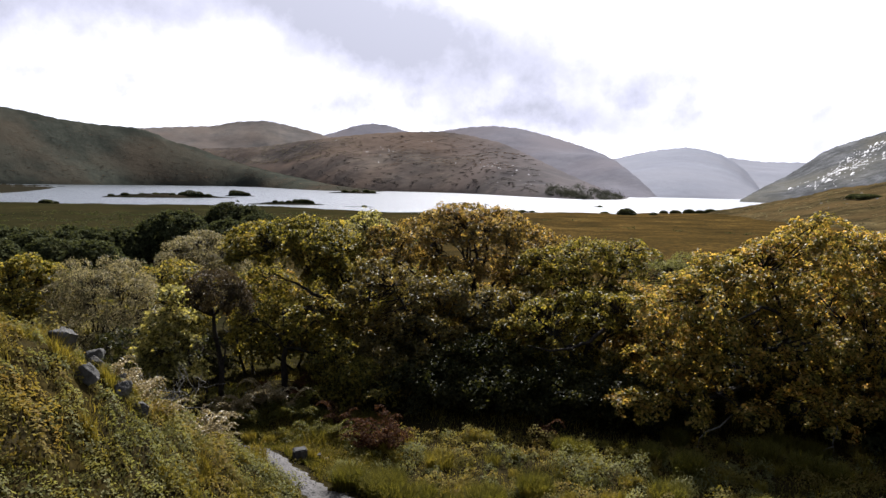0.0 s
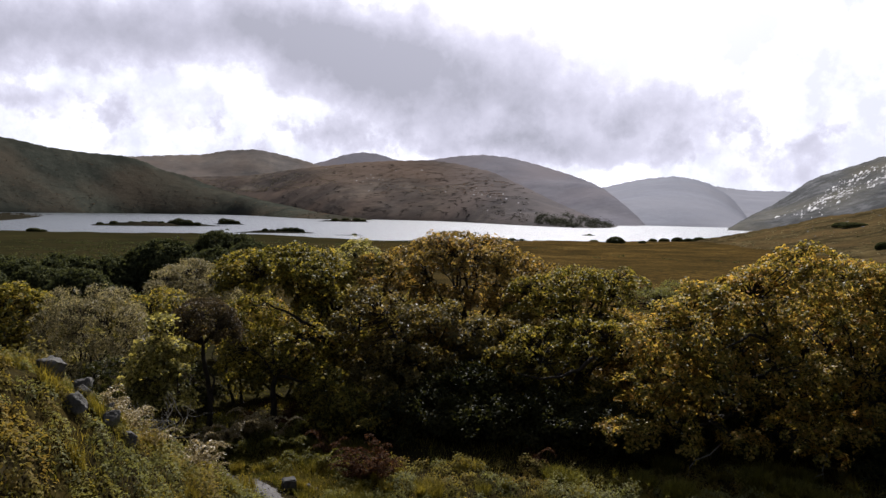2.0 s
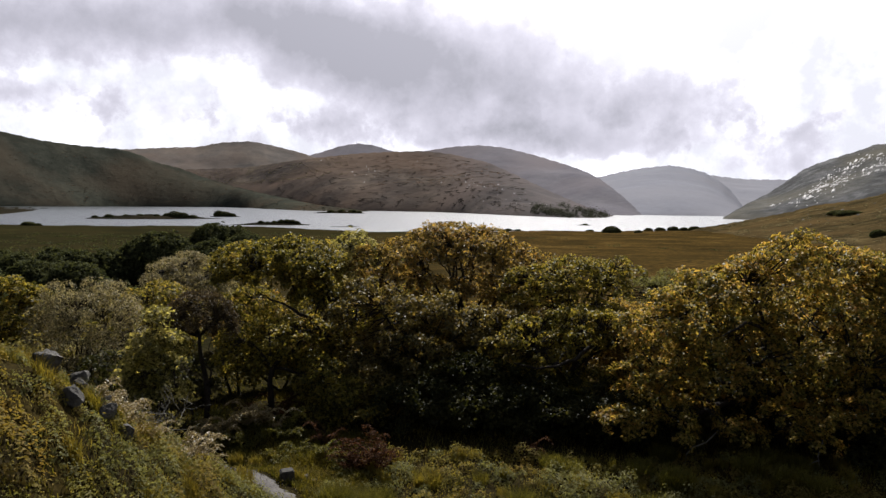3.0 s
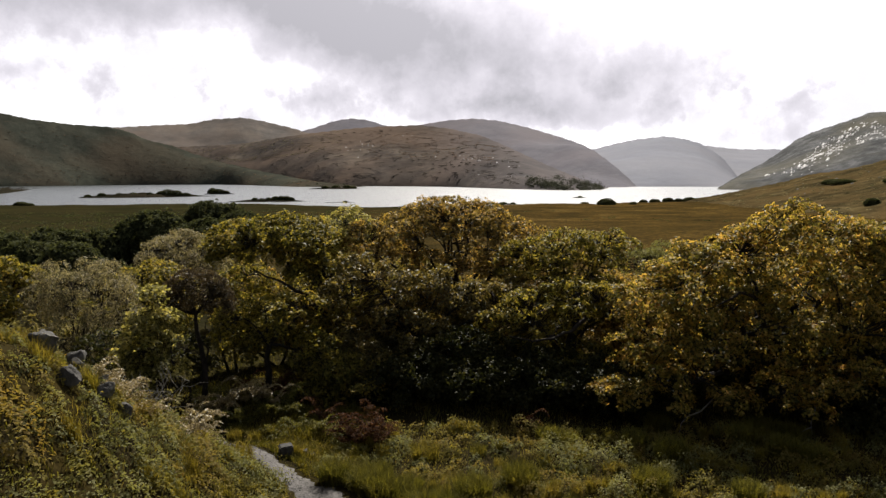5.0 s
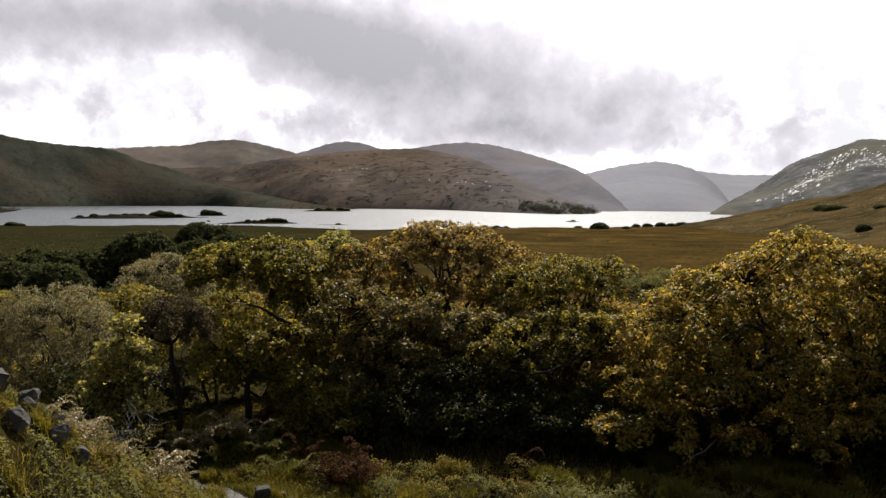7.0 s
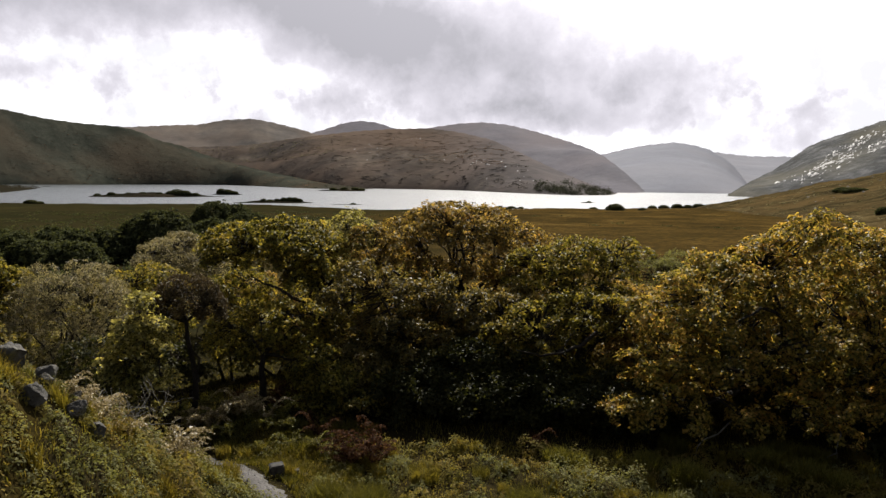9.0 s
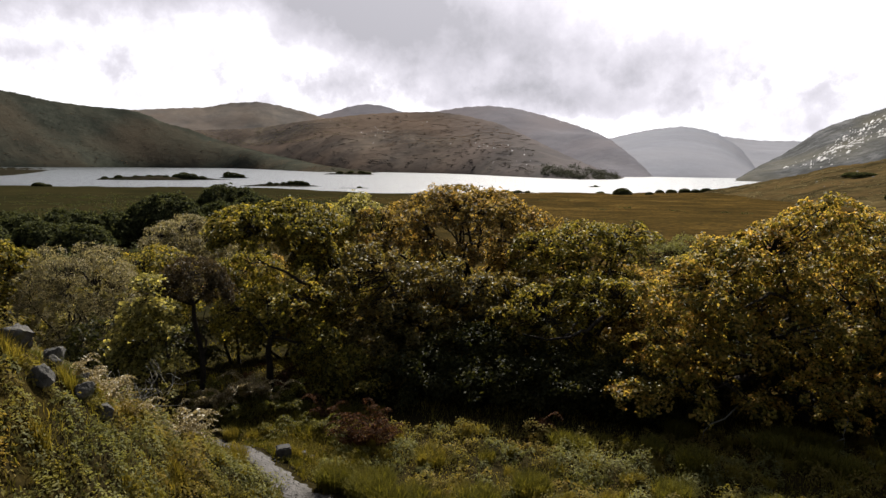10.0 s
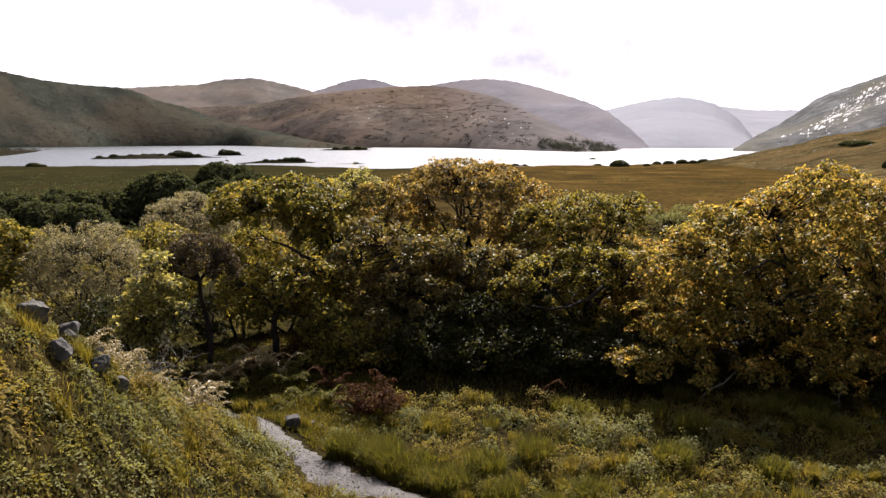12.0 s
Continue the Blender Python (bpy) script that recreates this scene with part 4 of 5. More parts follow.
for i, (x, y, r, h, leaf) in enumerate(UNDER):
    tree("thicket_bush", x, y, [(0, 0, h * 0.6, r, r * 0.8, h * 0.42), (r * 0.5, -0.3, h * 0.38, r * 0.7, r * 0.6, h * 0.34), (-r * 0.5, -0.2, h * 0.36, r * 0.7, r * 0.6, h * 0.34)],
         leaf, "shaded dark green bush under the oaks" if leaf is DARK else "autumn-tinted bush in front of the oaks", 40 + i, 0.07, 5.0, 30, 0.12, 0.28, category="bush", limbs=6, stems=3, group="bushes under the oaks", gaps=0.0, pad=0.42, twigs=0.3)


# ---- rocks ----
def boulder(name, x, y, sx, sy, sz, turn, seed, label, sink=0.25, mat=ROCK, category="rock"):
    rng = np.random.RandomState(seed)
    bm = bmesh.new()
    bmesh.ops.create_icosphere(bm, subdivisions=4, radius=1.0)
    planes = [(Vector(rng.randn(3)).normalized(), 0.42 + 0.36 * rng.rand()) for _ in range(16)]
    for v in bm.verts:
        p = v.co.copy()
        for d, k in planes:
            over = p.dot(d) - k
            if over > 0:
                p -= d * over
        p *= 1 + 0.10 * noise.noise(p * 2.3 + Vector((seed, 0, 0))) + 0.09 * noise.noise(p * 5.0 + Vector((0, seed, 0))) + 0.05 * noise.noise(p * 12.0)
        v.co = Vector((p.x * sx, p.y * sy, p.z * sz))
    me = bpy.data.meshes.new(name)
    bm.to_mesh(me)
    bm.free()
    me.materials.append(mat)
    for f in me.polygons:
        f.use_smooth = True
    ob = new(name, me)
    ob.matrix_world = pose(x, y, gz(x, y) + sz * (0.62 - sink), rng.randn() * 7, rng.randn() * 7, turn)
    return tagged(ob, label, category, "rocks on the bank" if mat is ROCK and category == "rock" else "")


# ---- path ----
PATH = [(-8.3, 21.9, 0.35), (-7.1, 20.4, 0.42), (-6.1, 19.55, 0.46), (-5.2, 18.7, 0.44), (-4.45, 18.0, 0.42), (-3.93, 17.3, 0.46), (-3.13, 16.5, 0.50), (-2.1, 15.68, 0.50), (-0.9, 14.95, 0.50), (1.2, 13.8, 0.50), (3.8, 12.45, 0.50)]


def path_line(m=120):
    p = np.array(PATH)
    t = np.linspace(0, len(p) - 1, m)
    return np.stack([np.interp(t, np.arange(len(p)), p[:, k]) for k in range(3)], 1)


def footpath():
    p = path_line()
    for _ in range(6):
        p[1:-1] = (p[:-2] + 2 * p[1:-1] + p[2:]) / 4
    d = np.gradient(p[:, :2], axis=0)
    d /= np.linalg.norm(d, axis=1, keepdims=True)
    side = np.stack([d[:, 1], -d[:, 0]], 1)
    across = np.linspace(-1, 1, 9)
    edge = 0.92 + 0.16 * np.sin(np.arange(len(p)) * 0.55) + 0.12 * np.sin(np.arange(len(p)) * 1.7 + 1)
    P = p[:, None, :2] + side[:, None] * (across[None, :, None] * (p[:, 2] * edge)[:, None, None])
    Z = ground_z(P[..., 0], P[..., 1]) + 0.05 - 0.06 * np.abs(across)[None, :] ** 4
    v = np.concatenate([P, Z[..., None]], -1).reshape(-1, 3)
    i, j = np.meshgrid(np.arange(len(p) - 1), np.arange(8), indexing="ij")
    q = np.stack([i * 9 + j, i * 9 + j + 1, (i + 1) * 9 + j + 1, (i + 1) * 9 + j], -1).reshape(-1, 4)
    tagged(new("path", mesh_of("path", v, q[:, ::-1], mat=GRAVEL, smooth=True)), "narrow grey gravel footpath through rough grass", "path", kind="structure")


footpath()


def loose_gravel():
    """Small loose stones strewn over the path."""
    rng = np.random.RandomState(55)
    p = path_line(400)
    k = 700
    i = rng.randint(0, 400, k)
    off = rng.randn(k, 2) * 0.3
    x, y = p[i, 0] + off[:, 0], p[i, 1] + off[:, 1]
    r = 0.010 + 0.02 * rng.rand(k) ** 3
    base = np.array([[1, 0, 0], [0, 1, 0], [-1, 0, 0], [0, -1, 0], [0, 0, 0.8], [0, 0, -0.8]], dtype=float)
    v = base[None] * (0.7 + 0.6 * rng.rand(k, 6, 1)) * r[:, None, None]
    a = rng.rand(k) * 6.28
    vx = v[..., 0] * np.cos(a)[:, None] - v[..., 1] * np.sin(a)[:, None] + x[:, None]
    vy = v[..., 0] * np.sin(a)[:, None] + v[..., 1] * np.cos(a)[:, None] + y[:, None]
    vz = v[..., 2] + (ground_z(x, y) + 0.05 + r * 0.3)[:, None]
    f = np.array([[0, 1, 4], [1, 2, 4], [2, 3, 4], [3, 0, 4], [1, 0, 5], [2, 1, 5], [3, 2, 5], [0, 3, 5]])
    tris = (np.arange(k)[:, None, None] * 6 + f[None]).reshape(-1, 3)
    tagged(new("loose_gravel", mesh_of("loose_gravel", np.stack([vx, vy, vz], -1).reshape(-1, 3), tris=tris, mat=GRAVEL)), "loose grey stones strewn along the path", "gravel", kind="stuff")


loose_gravel()


# ---- low plants ----
def blade_mesh(name, feet, heights, rng, mat, lean=0.5, width=0.012):
    """Many single bent grass blades."""
    p = np.asarray(feet, dtype=float)
    k = len(p)
    h = np.broadcast_to(np.asarray(heights, dtype=float), (k,)) * (0.6 + 0.7 * rng.rand(k))
    a = rng.rand(k) * 2 * np.pi
    out = np.stack([np.cos(a), np.sin(a), np.zeros(k)], 1)
    side = np.stack([-np.sin(a), np.cos(a), np.zeros(k)], 1) * width * (0.7 + 0.6 * rng.rand(k))[:, None]
    bend = (lean * (0.4 + rng.rand(k)))[:, None]
    up = np.array([[0, 0, 1.0]])
    mid = p + out * h[:, None] * bend * 0.3 + up * h[:, None] * 0.6
    tip = p + out * h[:, None] * bend + up * h[:, None] * (1 - 0.25 * bend)
    v = np.stack([p - side, p + side, mid - side * 0.8, mid + side * 0.8, tip], 1).reshape(-1, 3)
    o = np.arange(k)[:, None] * 5
    return mesh_of(name, v, quads=o + np.array([[0, 1, 3, 2]]), tris=o + np.array([[2, 3, 4]]), mat=mat)


def path_gap(x, y):
    """How far a place lies from the path's middle, in metres."""
    p = path_line(60)
    return np.min(np.hypot(x[:, None] - p[None, :, 0], y[:, None] - p[None, :, 1]), axis=1)


def scatter(k, rng, y0, y1, az0=-38.0, az1=38.0):
    y = np.sqrt(y0 ** 2 + rng.rand(k) * (y1 ** 2 - y0 ** 2))
    x = y * np.tan(np.radians(az0 + (az1 - az0) * rng.rand(k)))
    keep = path_gap(x, y) > 0.46 + 0.12 * np.sin(x * 7) + 0.1 * np.sin(y * 5)
    return x[keep], y[keep]


def mounds(rng, count, y0=6.8, y1=21.6):
    """Places and radii of low shrubs that hardly overlap, off the path."""
    # a drift of larger ones stands in the middle of the clearing
    found = [(3.0, 18.9, 0.55), (3.95, 18.6, 0.62), (3.35, 18.0, 0.42), (4.9, 18.9, 0.5), (5.7, 17.6, 0.5), (6.6, 18.2, 0.42), (1.6, 19.3, 0.4)]
    while count > 0:
        count -= 1
        if count % 3:
            y = math.sqrt(y0 ** 2 + rng.rand() * (y1 ** 2 - y0 ** 2))
            x = y * math.tan(math.radians(-38 + 76 * rng.rand()))
        else:
            x, y = -10.0 + 7.0 * rng.rand(), 7.0 + 11.0 * rng.rand()
        r = 0.18 + 0.50 * rng.rand() ** 1.6
        # grass takes over on the flat of the clearing
        if ground_z(x, y) < -5.7:
            r *= 0.72
            if rng.rand() < 0.45:
                continue
        near_side = x < -0.55 * y + 5.0 and ground_z(x, y) > -6.1
        # short grass alone below the oaks, between the path and the bracken
        if -7.5 < x < -3.4 + 0.5 * math.sin(y * 3) and y > 17.4 and path_gap(np.array([x]), np.array([y]))[0] < 3.2 and (y - 19.0) > -0.9 * (x + 4.6) - 1.2:
            continue
        if path_gap(np.array([x]), np.array([y]))[0] < (0.34 if near_side and y < 17.0 else 0.5) + r * (0.55 if near_side and y < 17.0 else 0.95):
            continue
        if math.hypot(x + 4.5, y - 18.9) < 0.6 + r:
            continue
        # the outcrop's rocks stand bare
        if min(math.hypot(x - a, y - b) for a, b in ((-8.25, 13.5), (-8.0, 13.1), (-7.8, 12.7), (-7.75, 13.75), (-7.5, 13.3), (-7.05, 12.3), (-6.9, 13.35), (-6.65, 13.6))) < 0.15 + r * 0.75:
            continue
        if all((x - a) ** 2 + (y - b) ** 2 > ((0.78 if x < -3 else 0.9) * (r + c)) ** 2 for a, b, c in found):
            found.append((x, y, r))
    return found


def shrub_leaves(places, rng, dense, squat=1.1):
    """Leaf places over the tops of low domed shrubs, and the way outwards there."""
    out, face = [], []
    for x, y, r in places:
        k = int(dense * (r / 0.4) ** 2)
        d = rng.randn(k, 3)
        d /= np.linalg.norm(d, axis=1, keepdims=True)
        d[:, 2] = np.abs(d[:, 2])
        lump = 1 + 0.22 * np.sin(d[:, 0] * 5 + x * 9) + 0.22 * np.sin(d[:, 1] * 6 + y * 7)
        reach = r * lump * (0.72 + 0.36 * rng.rand(k))
        p = np.stack([x + d[:, 0] * reach * 1.1, y + d[:, 1] * reach * 1.1, d[:, 2] * reach * squat], 1)
        p[:, 2] += ground_z(p[:, 0], p[:, 1]) + 0.02
        out.append(p)
        face.append(d + np.array([0, 0, 0.45]))
    return np.concatenate(out), np.concatenate(face)


def low_plants():
    rng = np.random.RandomState(77)
    places = mounds(rng, 6000)
    kind = rng.rand(len(places)) + 0.25 * np.array([float(swell(x, y, 3.0)) for x, y, _ in places])
    kind[:7] = 0.0
    olive = [p for p, k in zip(places, kind) if k >= 0.5]
    grey = [p for p, k in zip(places, kind) if k < 0.5]
    spot, face = shrub_leaves(olive, rng, 420)
    tagged(new("bog_myrtle", leaf_mesh("bog_myrtle", spot, 0.074, rng, MYRTLE, slim=0.6, facing=face, loose=0.42)),
           "low olive and bronze bog myrtle covering the bank", "shrub", kind="stuff")
    spot, face = shrub_leaves(grey, rng, 440, 0.95)
    tagged(new("creeping_willow", leaf_mesh("creeping_willow", spot, 0.066, rng, HEATH, slim=0.62, facing=face, loose=0.42)),
           "low grey-green creeping willow among the grass", "shrub", kind="stuff")
    # a thin carpet of small leaves between the shrubs
    x, y = scatter(7000, rng, 6.5, 21.5)
    spot = np.stack([x, y, ground_z(x, y) + 0.04 + 0.16 * rng.rand(len(x))], 1)
    tagged(new("bank_herbs", leaf_mesh("bank_herbs", spot, 0.07, rng, MYRTLE, 0.5, 0.6)), "small bronze leaves of low herbs among the grass", "plant", kind="stuff")
    # grass between, taller in patches
    x, y = scatter(135000, rng, 6.5, 34.0)
    thick = swell(x, y + 30, 1.4) * 0.5 + 0.5
    golden = swell(x + 17, y, 2.6) * 0.5 + 0.45 + 0.25 * (ground_z(x, y) > -5.6)
    keep = rng.rand(len(x)) < np.clip(thick, 0.2, 1.0)
    x, y, thick, golden = x[keep], y[keep], thick[keep], golden[keep]
    feet = np.stack([x, y, ground_z(x, y) - 0.02], 1)
    tall = np.where(ground_z(x, y) > -5.6, 0.10, 0.08) + 0.17 * np.clip(thick, 0, 1)
    gold = golden > 0.5 + 0.25 * (rng.rand(len(x)) - 0.5)
    tagged(new("grass", blade_mesh("grass", feet[~gold], tall[~gold], rng, GRASS, 0.7, 0.008)),
           "rough green moor grass in the clearing", "grass", kind="stuff")
    tagged(new("golden_grass", blade_mesh("golden_grass", feet[gold], tall[gold] * 1.15, rng, BANK_GRASS, 0.8, 0.0055)),
           "golden moor grass in patches over the bank", "grass", kind="stuff")
    # short green turf below the oaks, beside the path
    x, y = -7.8 + 5.6 * rng.rand(26000), 17.3 + 6.2 * rng.rand(26000)
    keep = path_gap(x, y) > 0.60 + 0.1 * np.sin(x * 7)
    x, y = x[keep], y[keep]
    tagged(new("turf", blade_mesh("turf", np.stack([x, y, ground_z(x, y) - 0.02], 1), 0.15 + 0.12 * np.clip(swell(x, y, 0.9), 0, 1), rng, GRASS, 0.6, 0.010)),
           "short green turf beside the footpath", "grass", kind="stuff")
    # tufts of longer golden grass between the shrubs
    x, y = scatter(260, rng, 7.5, 21.5)
    bare = (np.hypot(x + 8.05, y - 13.3) < 0.6) | (np.hypot(x + 7.0, y - 12.9) < 0.45)
    x, y = x[~bare], y[~bare]
    n = rng.randint(90, 260, len(x))
    wide = np.repeat(0.10 + 0.16 * rng.rand(len(x)), n)
    high = np.repeat(0.22 + 0.22 * rng.rand(len(x)), n)
    a, r = rng.rand(n.sum()) * 2 * np.pi, np.sqrt(rng.rand(n.sum()))
    px, py = np.repeat(x, n) + np.cos(a) * r * wide, np.repeat(y, n) + np.sin(a) * r * wide
    tagged(new("grass_tufts", blade_mesh("grass_tufts", np.stack([px, py, ground_z(px, py) - 0.02], 1), high, rng, BANK_GRASS, 0.55, 0.007)),
           "tufts of long golden grass among the low shrubs", "grass", kind="stuff")
    # and round the viewpoint
    a, r = rng.rand(22000) * 2 * np.pi, 12.0 * np.sqrt(rng.rand(22000))
    x, y = r * np.cos(a), r * np.sin(a) - 2.0
    keep = (np.hypot(x, y) > 0.5) & (y < 6.5)
    x, y = x[keep], y[keep]
    tagged(new("viewpoint_grass", blade_mesh("viewpoint_grass", np.stack([x, y, ground_z(x, y) - 0.02], 1), 0.22, rng, GRASS, 0.7, 0.012)),
           "short moor grass on the viewpoint", "grass", kind="stuff")


def tussock(seed, count, height, radius, mat, name, label, category="grass", group="tussocks by the path"):
    rng = np.random.RandomState(seed)
    a, r = rng.rand(count) * 2 * np.pi, radius * np.sqrt(rng.rand(count))
    feet = np.stack([np.cos(a) * r, np.sin(a) * r, np.full(count, -0.05)], 1)
    ob = new(name, blade_mesh(name, feet, height, rng, mat, 0.5, 0.008))
    return tagged(ob, label, category, group)


def tussocks():
    rng = np.random.RandomState(9)
    kinds = [tussock(1, 1300, 0.58, 0.40, TALL_GRASS, "grass_tussock", "tall green grass tussock beside the path"),
             tussock(2, 1000, 0.48, 0.36, TALL_GRASS, "grass_tussock", "tall green grass tussock beside the path"),
             tussock(3, 1600, 0.64, 0.44, TALL_GRASS, "grass_tussock", "tall green grass tussock beside the path")]
    places = []
    p = path_line(60)
    for i in list(range(33, 58, 3)) + list(range(37, 58, 6)):
        d = p[i + 1, :2] - p[i, :2]
        d /= np.linalg.norm(d)
        off = 0.85 + 0.45 * rng.rand() + (0.7 if len(places) > 8 else 0)
        places.append((p[i, 0] - d[1] * off, p[i, 1] + d[0] * off))
    for _ in range(14):
        y = 16.0 + 6.0 * rng.rand()
        x = -1.0 + 12.0 * rng.rand()
        if path_gap(np.array([x]), np.array([y]))[0] > 1.2:
            places.append((x, y))
    for i, (x, y) in enumerate(places):
        m = pose(x, y, gz(x, y), 0, 0, rng.rand() * 360)
        if i < 3:
            kinds[i].matrix_basis = m
        else:
            copy_thing(kinds[i % 3], m)


def fern(x, y, seed, mat, label, name="bracken", fronds=9, length=0.9, lift=0.7, group=""):
    """A bracken plant: arching fronds with rows of leaflets, each frond a part."""
    rng = np.random.RandomState(seed)
    root = new(name)
    root.location = (x, y, gz(x, y))
    tagged(root, label, "fern", group)
    for k in range(fronds):
        a = rng.rand() * 2 * np.pi
        out = np.array([math.cos(a), math.sin(a), 0])
        side = np.array([-math.sin(a), math.cos(a), 0])
        size = length * (0.7 + 0.6 * rng.rand())
        rise = lift * (0.6 + 0.7 * rng.rand())
        cs, hs = [], []
        for t in np.linspace(0.12, 1, 20):
            mid = out * size * t + np.array([0, 0, rise * size * math.sin(t * 2.3)])
            wing = 0.26 * size * (1 - t) ** 0.7
            for s in (-1, 1):
                for w in (0.3, 0.6, 0.9):
                    cs.append(mid + side * s * wing * w - np.array([0, 0, 0.1 * wing * w]) + rng.randn(3) * 0.012)
                    hs.append(0.045 + 0.05 * (1 - t))
        tagged(part("frond", leaf_mesh("frond", cs, np.array(hs) * size * 1.3, rng, mat, 0.9, 0.5), root), kind="stuff")
    return root


def bare_bush(x, y, seed, label):
    rng = np.random.RandomState(seed)
    root = tagged(new("bare_bush"), label, "bush")
    root.location = (x, y, gz(x, y))
    for _ in range(13):
        e = np.array([rng.randn() * 0.62, rng.randn() * 0.4, 0.45 + 0.45 * rng.rand()])
        line = crooked((0, 0, -0.1), e, rng, 0.22, 8)
        subs = [(line, 0.015 * np.linspace(1, 0.3, 8))]
        for _ in range(8):
            j = rng.randint(3, 8)
            subs.append((crooked(line[j], line[j] + rng.randn(3) * 0.22 + np.array([0, 0, 0.12]), rng, 0.1, 4), 0.009 * np.linspace(1, 0.4, 4)))
        part("branch", tubes_mesh("branch", subs, GREY_WOOD, 5), root)


low_plants()
tussocks()

# rocks of the outcrop along the bank's edge
for i, (x, y, sx, sy, sz, turn) in enumerate([(-8.22, 13.9, 0.37, 0.34, 0.46, 20), (-7.74, 14.2, 0.28, 0.28, 0.32, 60), (-7.62, 14.0, 0.26, 0.2, 0.2, 130), (-7.12, 12.72, 0.21, 0.22, 0.27, 200),
                                              (-6.95, 13.75, 0.23, 0.22, 0.27, 80), (-6.67, 14.0, 0.27, 0.24, 0.30, 310), (-7.35, 14.5, 0.2, 0.18, 0.2, 75)]):
    boulder("boulder", x, y, sx, sy, sz, turn, 300 + i, "grey lichened boulder half sunk in the bank", 0.08)
for i, (x, y, s) in enumerate([(-6.3, 19.7, 0.2), (-5.9, 19.3, 0.16), (-6.9, 20.2, 0.22), (-5.5, 19.1, 0.15)]):
    boulder("path_stone", x, y, s * 1.3, s, s * 0.4, 40 * i, 330 + i, "flat worn stone set in the path", 0.3, category="stone")


def stone_block(x, y):
    """A squat hewn block beside the path, its stone darkened in place of shade."""
    bm = bmesh.new()
    bmesh.ops.create_cube(bm, size=1.0)
    bmesh.ops.scale(bm, vec=(0.38, 0.32, 0.36), verts=bm.verts)
    bmesh.ops.bevel(bm, geom=bm.edges[:], offset=0.03, segments=2, affect="EDGES")
    bmesh.ops.subdivide_edges(bm, edges=bm.edges[:], cuts=2, use_grid_fill=True)
    for v in bm.verts:
        v.co += v.normal * 0.014 * noise.noise(v.co * 9.0)
    me = bpy.data.meshes.new("stone_block")
    bm.to_mesh(me)
    bm.free()
    me.materials.append(DARK_ROCK)
    ob = new("stone_block", me)
    ob.matrix_world = pose(x, y, gz(x, y) + 0.15, 3, -2, 24)
    tagged(ob, "squat dark stone block beside the gravel path", "stone")


stone_block(-4.5, 19.15)
for i, (x, y, s) in enumerate([(-4.05, 19.45, 0.13), (-3.75, 19.3, 0.1), (-1.75, 17.2, 0.12)]):
    boulder("path_edge_stone", x, y, s * 1.2, s, s * 0.8, 70 * i, 340 + i, "small grey stone at the path's edge", 0.3, category="stone")

for i, (x, y, n, l) in enumerate([(-2.5, 20.2, 11, 0.85), (-1.9, 20.0, 10, 0.8), (-3.0, 20.4, 10, 0.7), (-2.2, 20.6, 10, 0.9), (-7.0, 25.4, 9, 0.8), (-6.2, 25.6, 9, 0.8), (-5.4, 24.6, 9, 0.8), (2.6, 21.6, 9, 0.7), (-3.9, 22.2, 9, 0.7)]):
    fern(x, y, 400 + i, BRACKEN, "rust-brown bracken at the thicket's edge", "bracken", n, l, 0.75, "bracken plants")
for i, (x, y, n, l) in enumerate([(-7.5, 14.45, 9, 0.5), (-7.35, 14.7, 9, 0.6), (-7.2, 14.35, 9, 0.5), (-7.25, 15.2, 9, 0.65), (-7.2, 15.7, 9, 0.6), (-7.1, 16.1, 9, 0.6), (-6.6, 17.1, 10, 0.75), (-6.6, 17.6, 10, 0.75), (-6.7, 18.2, 10, 0.7), (-6.8, 18.8, 10, 0.6), (-6.85, 19.3, 10, 0.55), (-6.4, 18.3, 10, 0.5), (-7.9, 22.2, 9, 0.6), (-7.5, 22.4, 9, 0.7), (-7.05, 22.45, 9, 0.75), (-6.6, 22.5, 9, 0.8), (-6.15, 22.6, 9, 0.8), (-7.2, 22.0, 9, 0.6), (-6.5, 22.9, 9, 0.8), (-5.7, 22.7, 9, 0.75), (-8.4, 20.6, 9, 0.6), (-8.0, 21.4, 9, 0.6)]):
    fern(x, y, 430 + i, PALE_FERN, "dry straw-coloured fern among the rocks", "dry_fern", n, l, 0.6, "dry ferns on the bank")
for i, (x, y, n, l) in enumerate([(-8.1, 22.6, 9, 0.7), (-7.3, 21.6, 9, 0.5), (-6.6, 21.7, 9, 0.55), (-5.9, 22.0, 9, 0.6), (-7.7, 23.3, 9, 0.7), (-6.9, 23.7, 9, 0.7), (-5.3, 23.0, 9, 0.7), (-6.2, 21.6, 9, 0.5), (-5.2, 22.3, 9, 0.6), (-5.4, 21.1, 8, 0.5), (-4.6, 21.4, 8, 0.55), (-3.9, 21.2, 8, 0.5), (-5.0, 20.6, 7, 0.4)]):
    fern(x, y, 470 + i, GREEN_FERN, "green fern on the shaded slope under the oaks", "green_fern", n, l, 0.65, "green ferns under the oaks")
bare_bush(-7.3, 16.7, 5, "bleached leafless bush below the rocks")

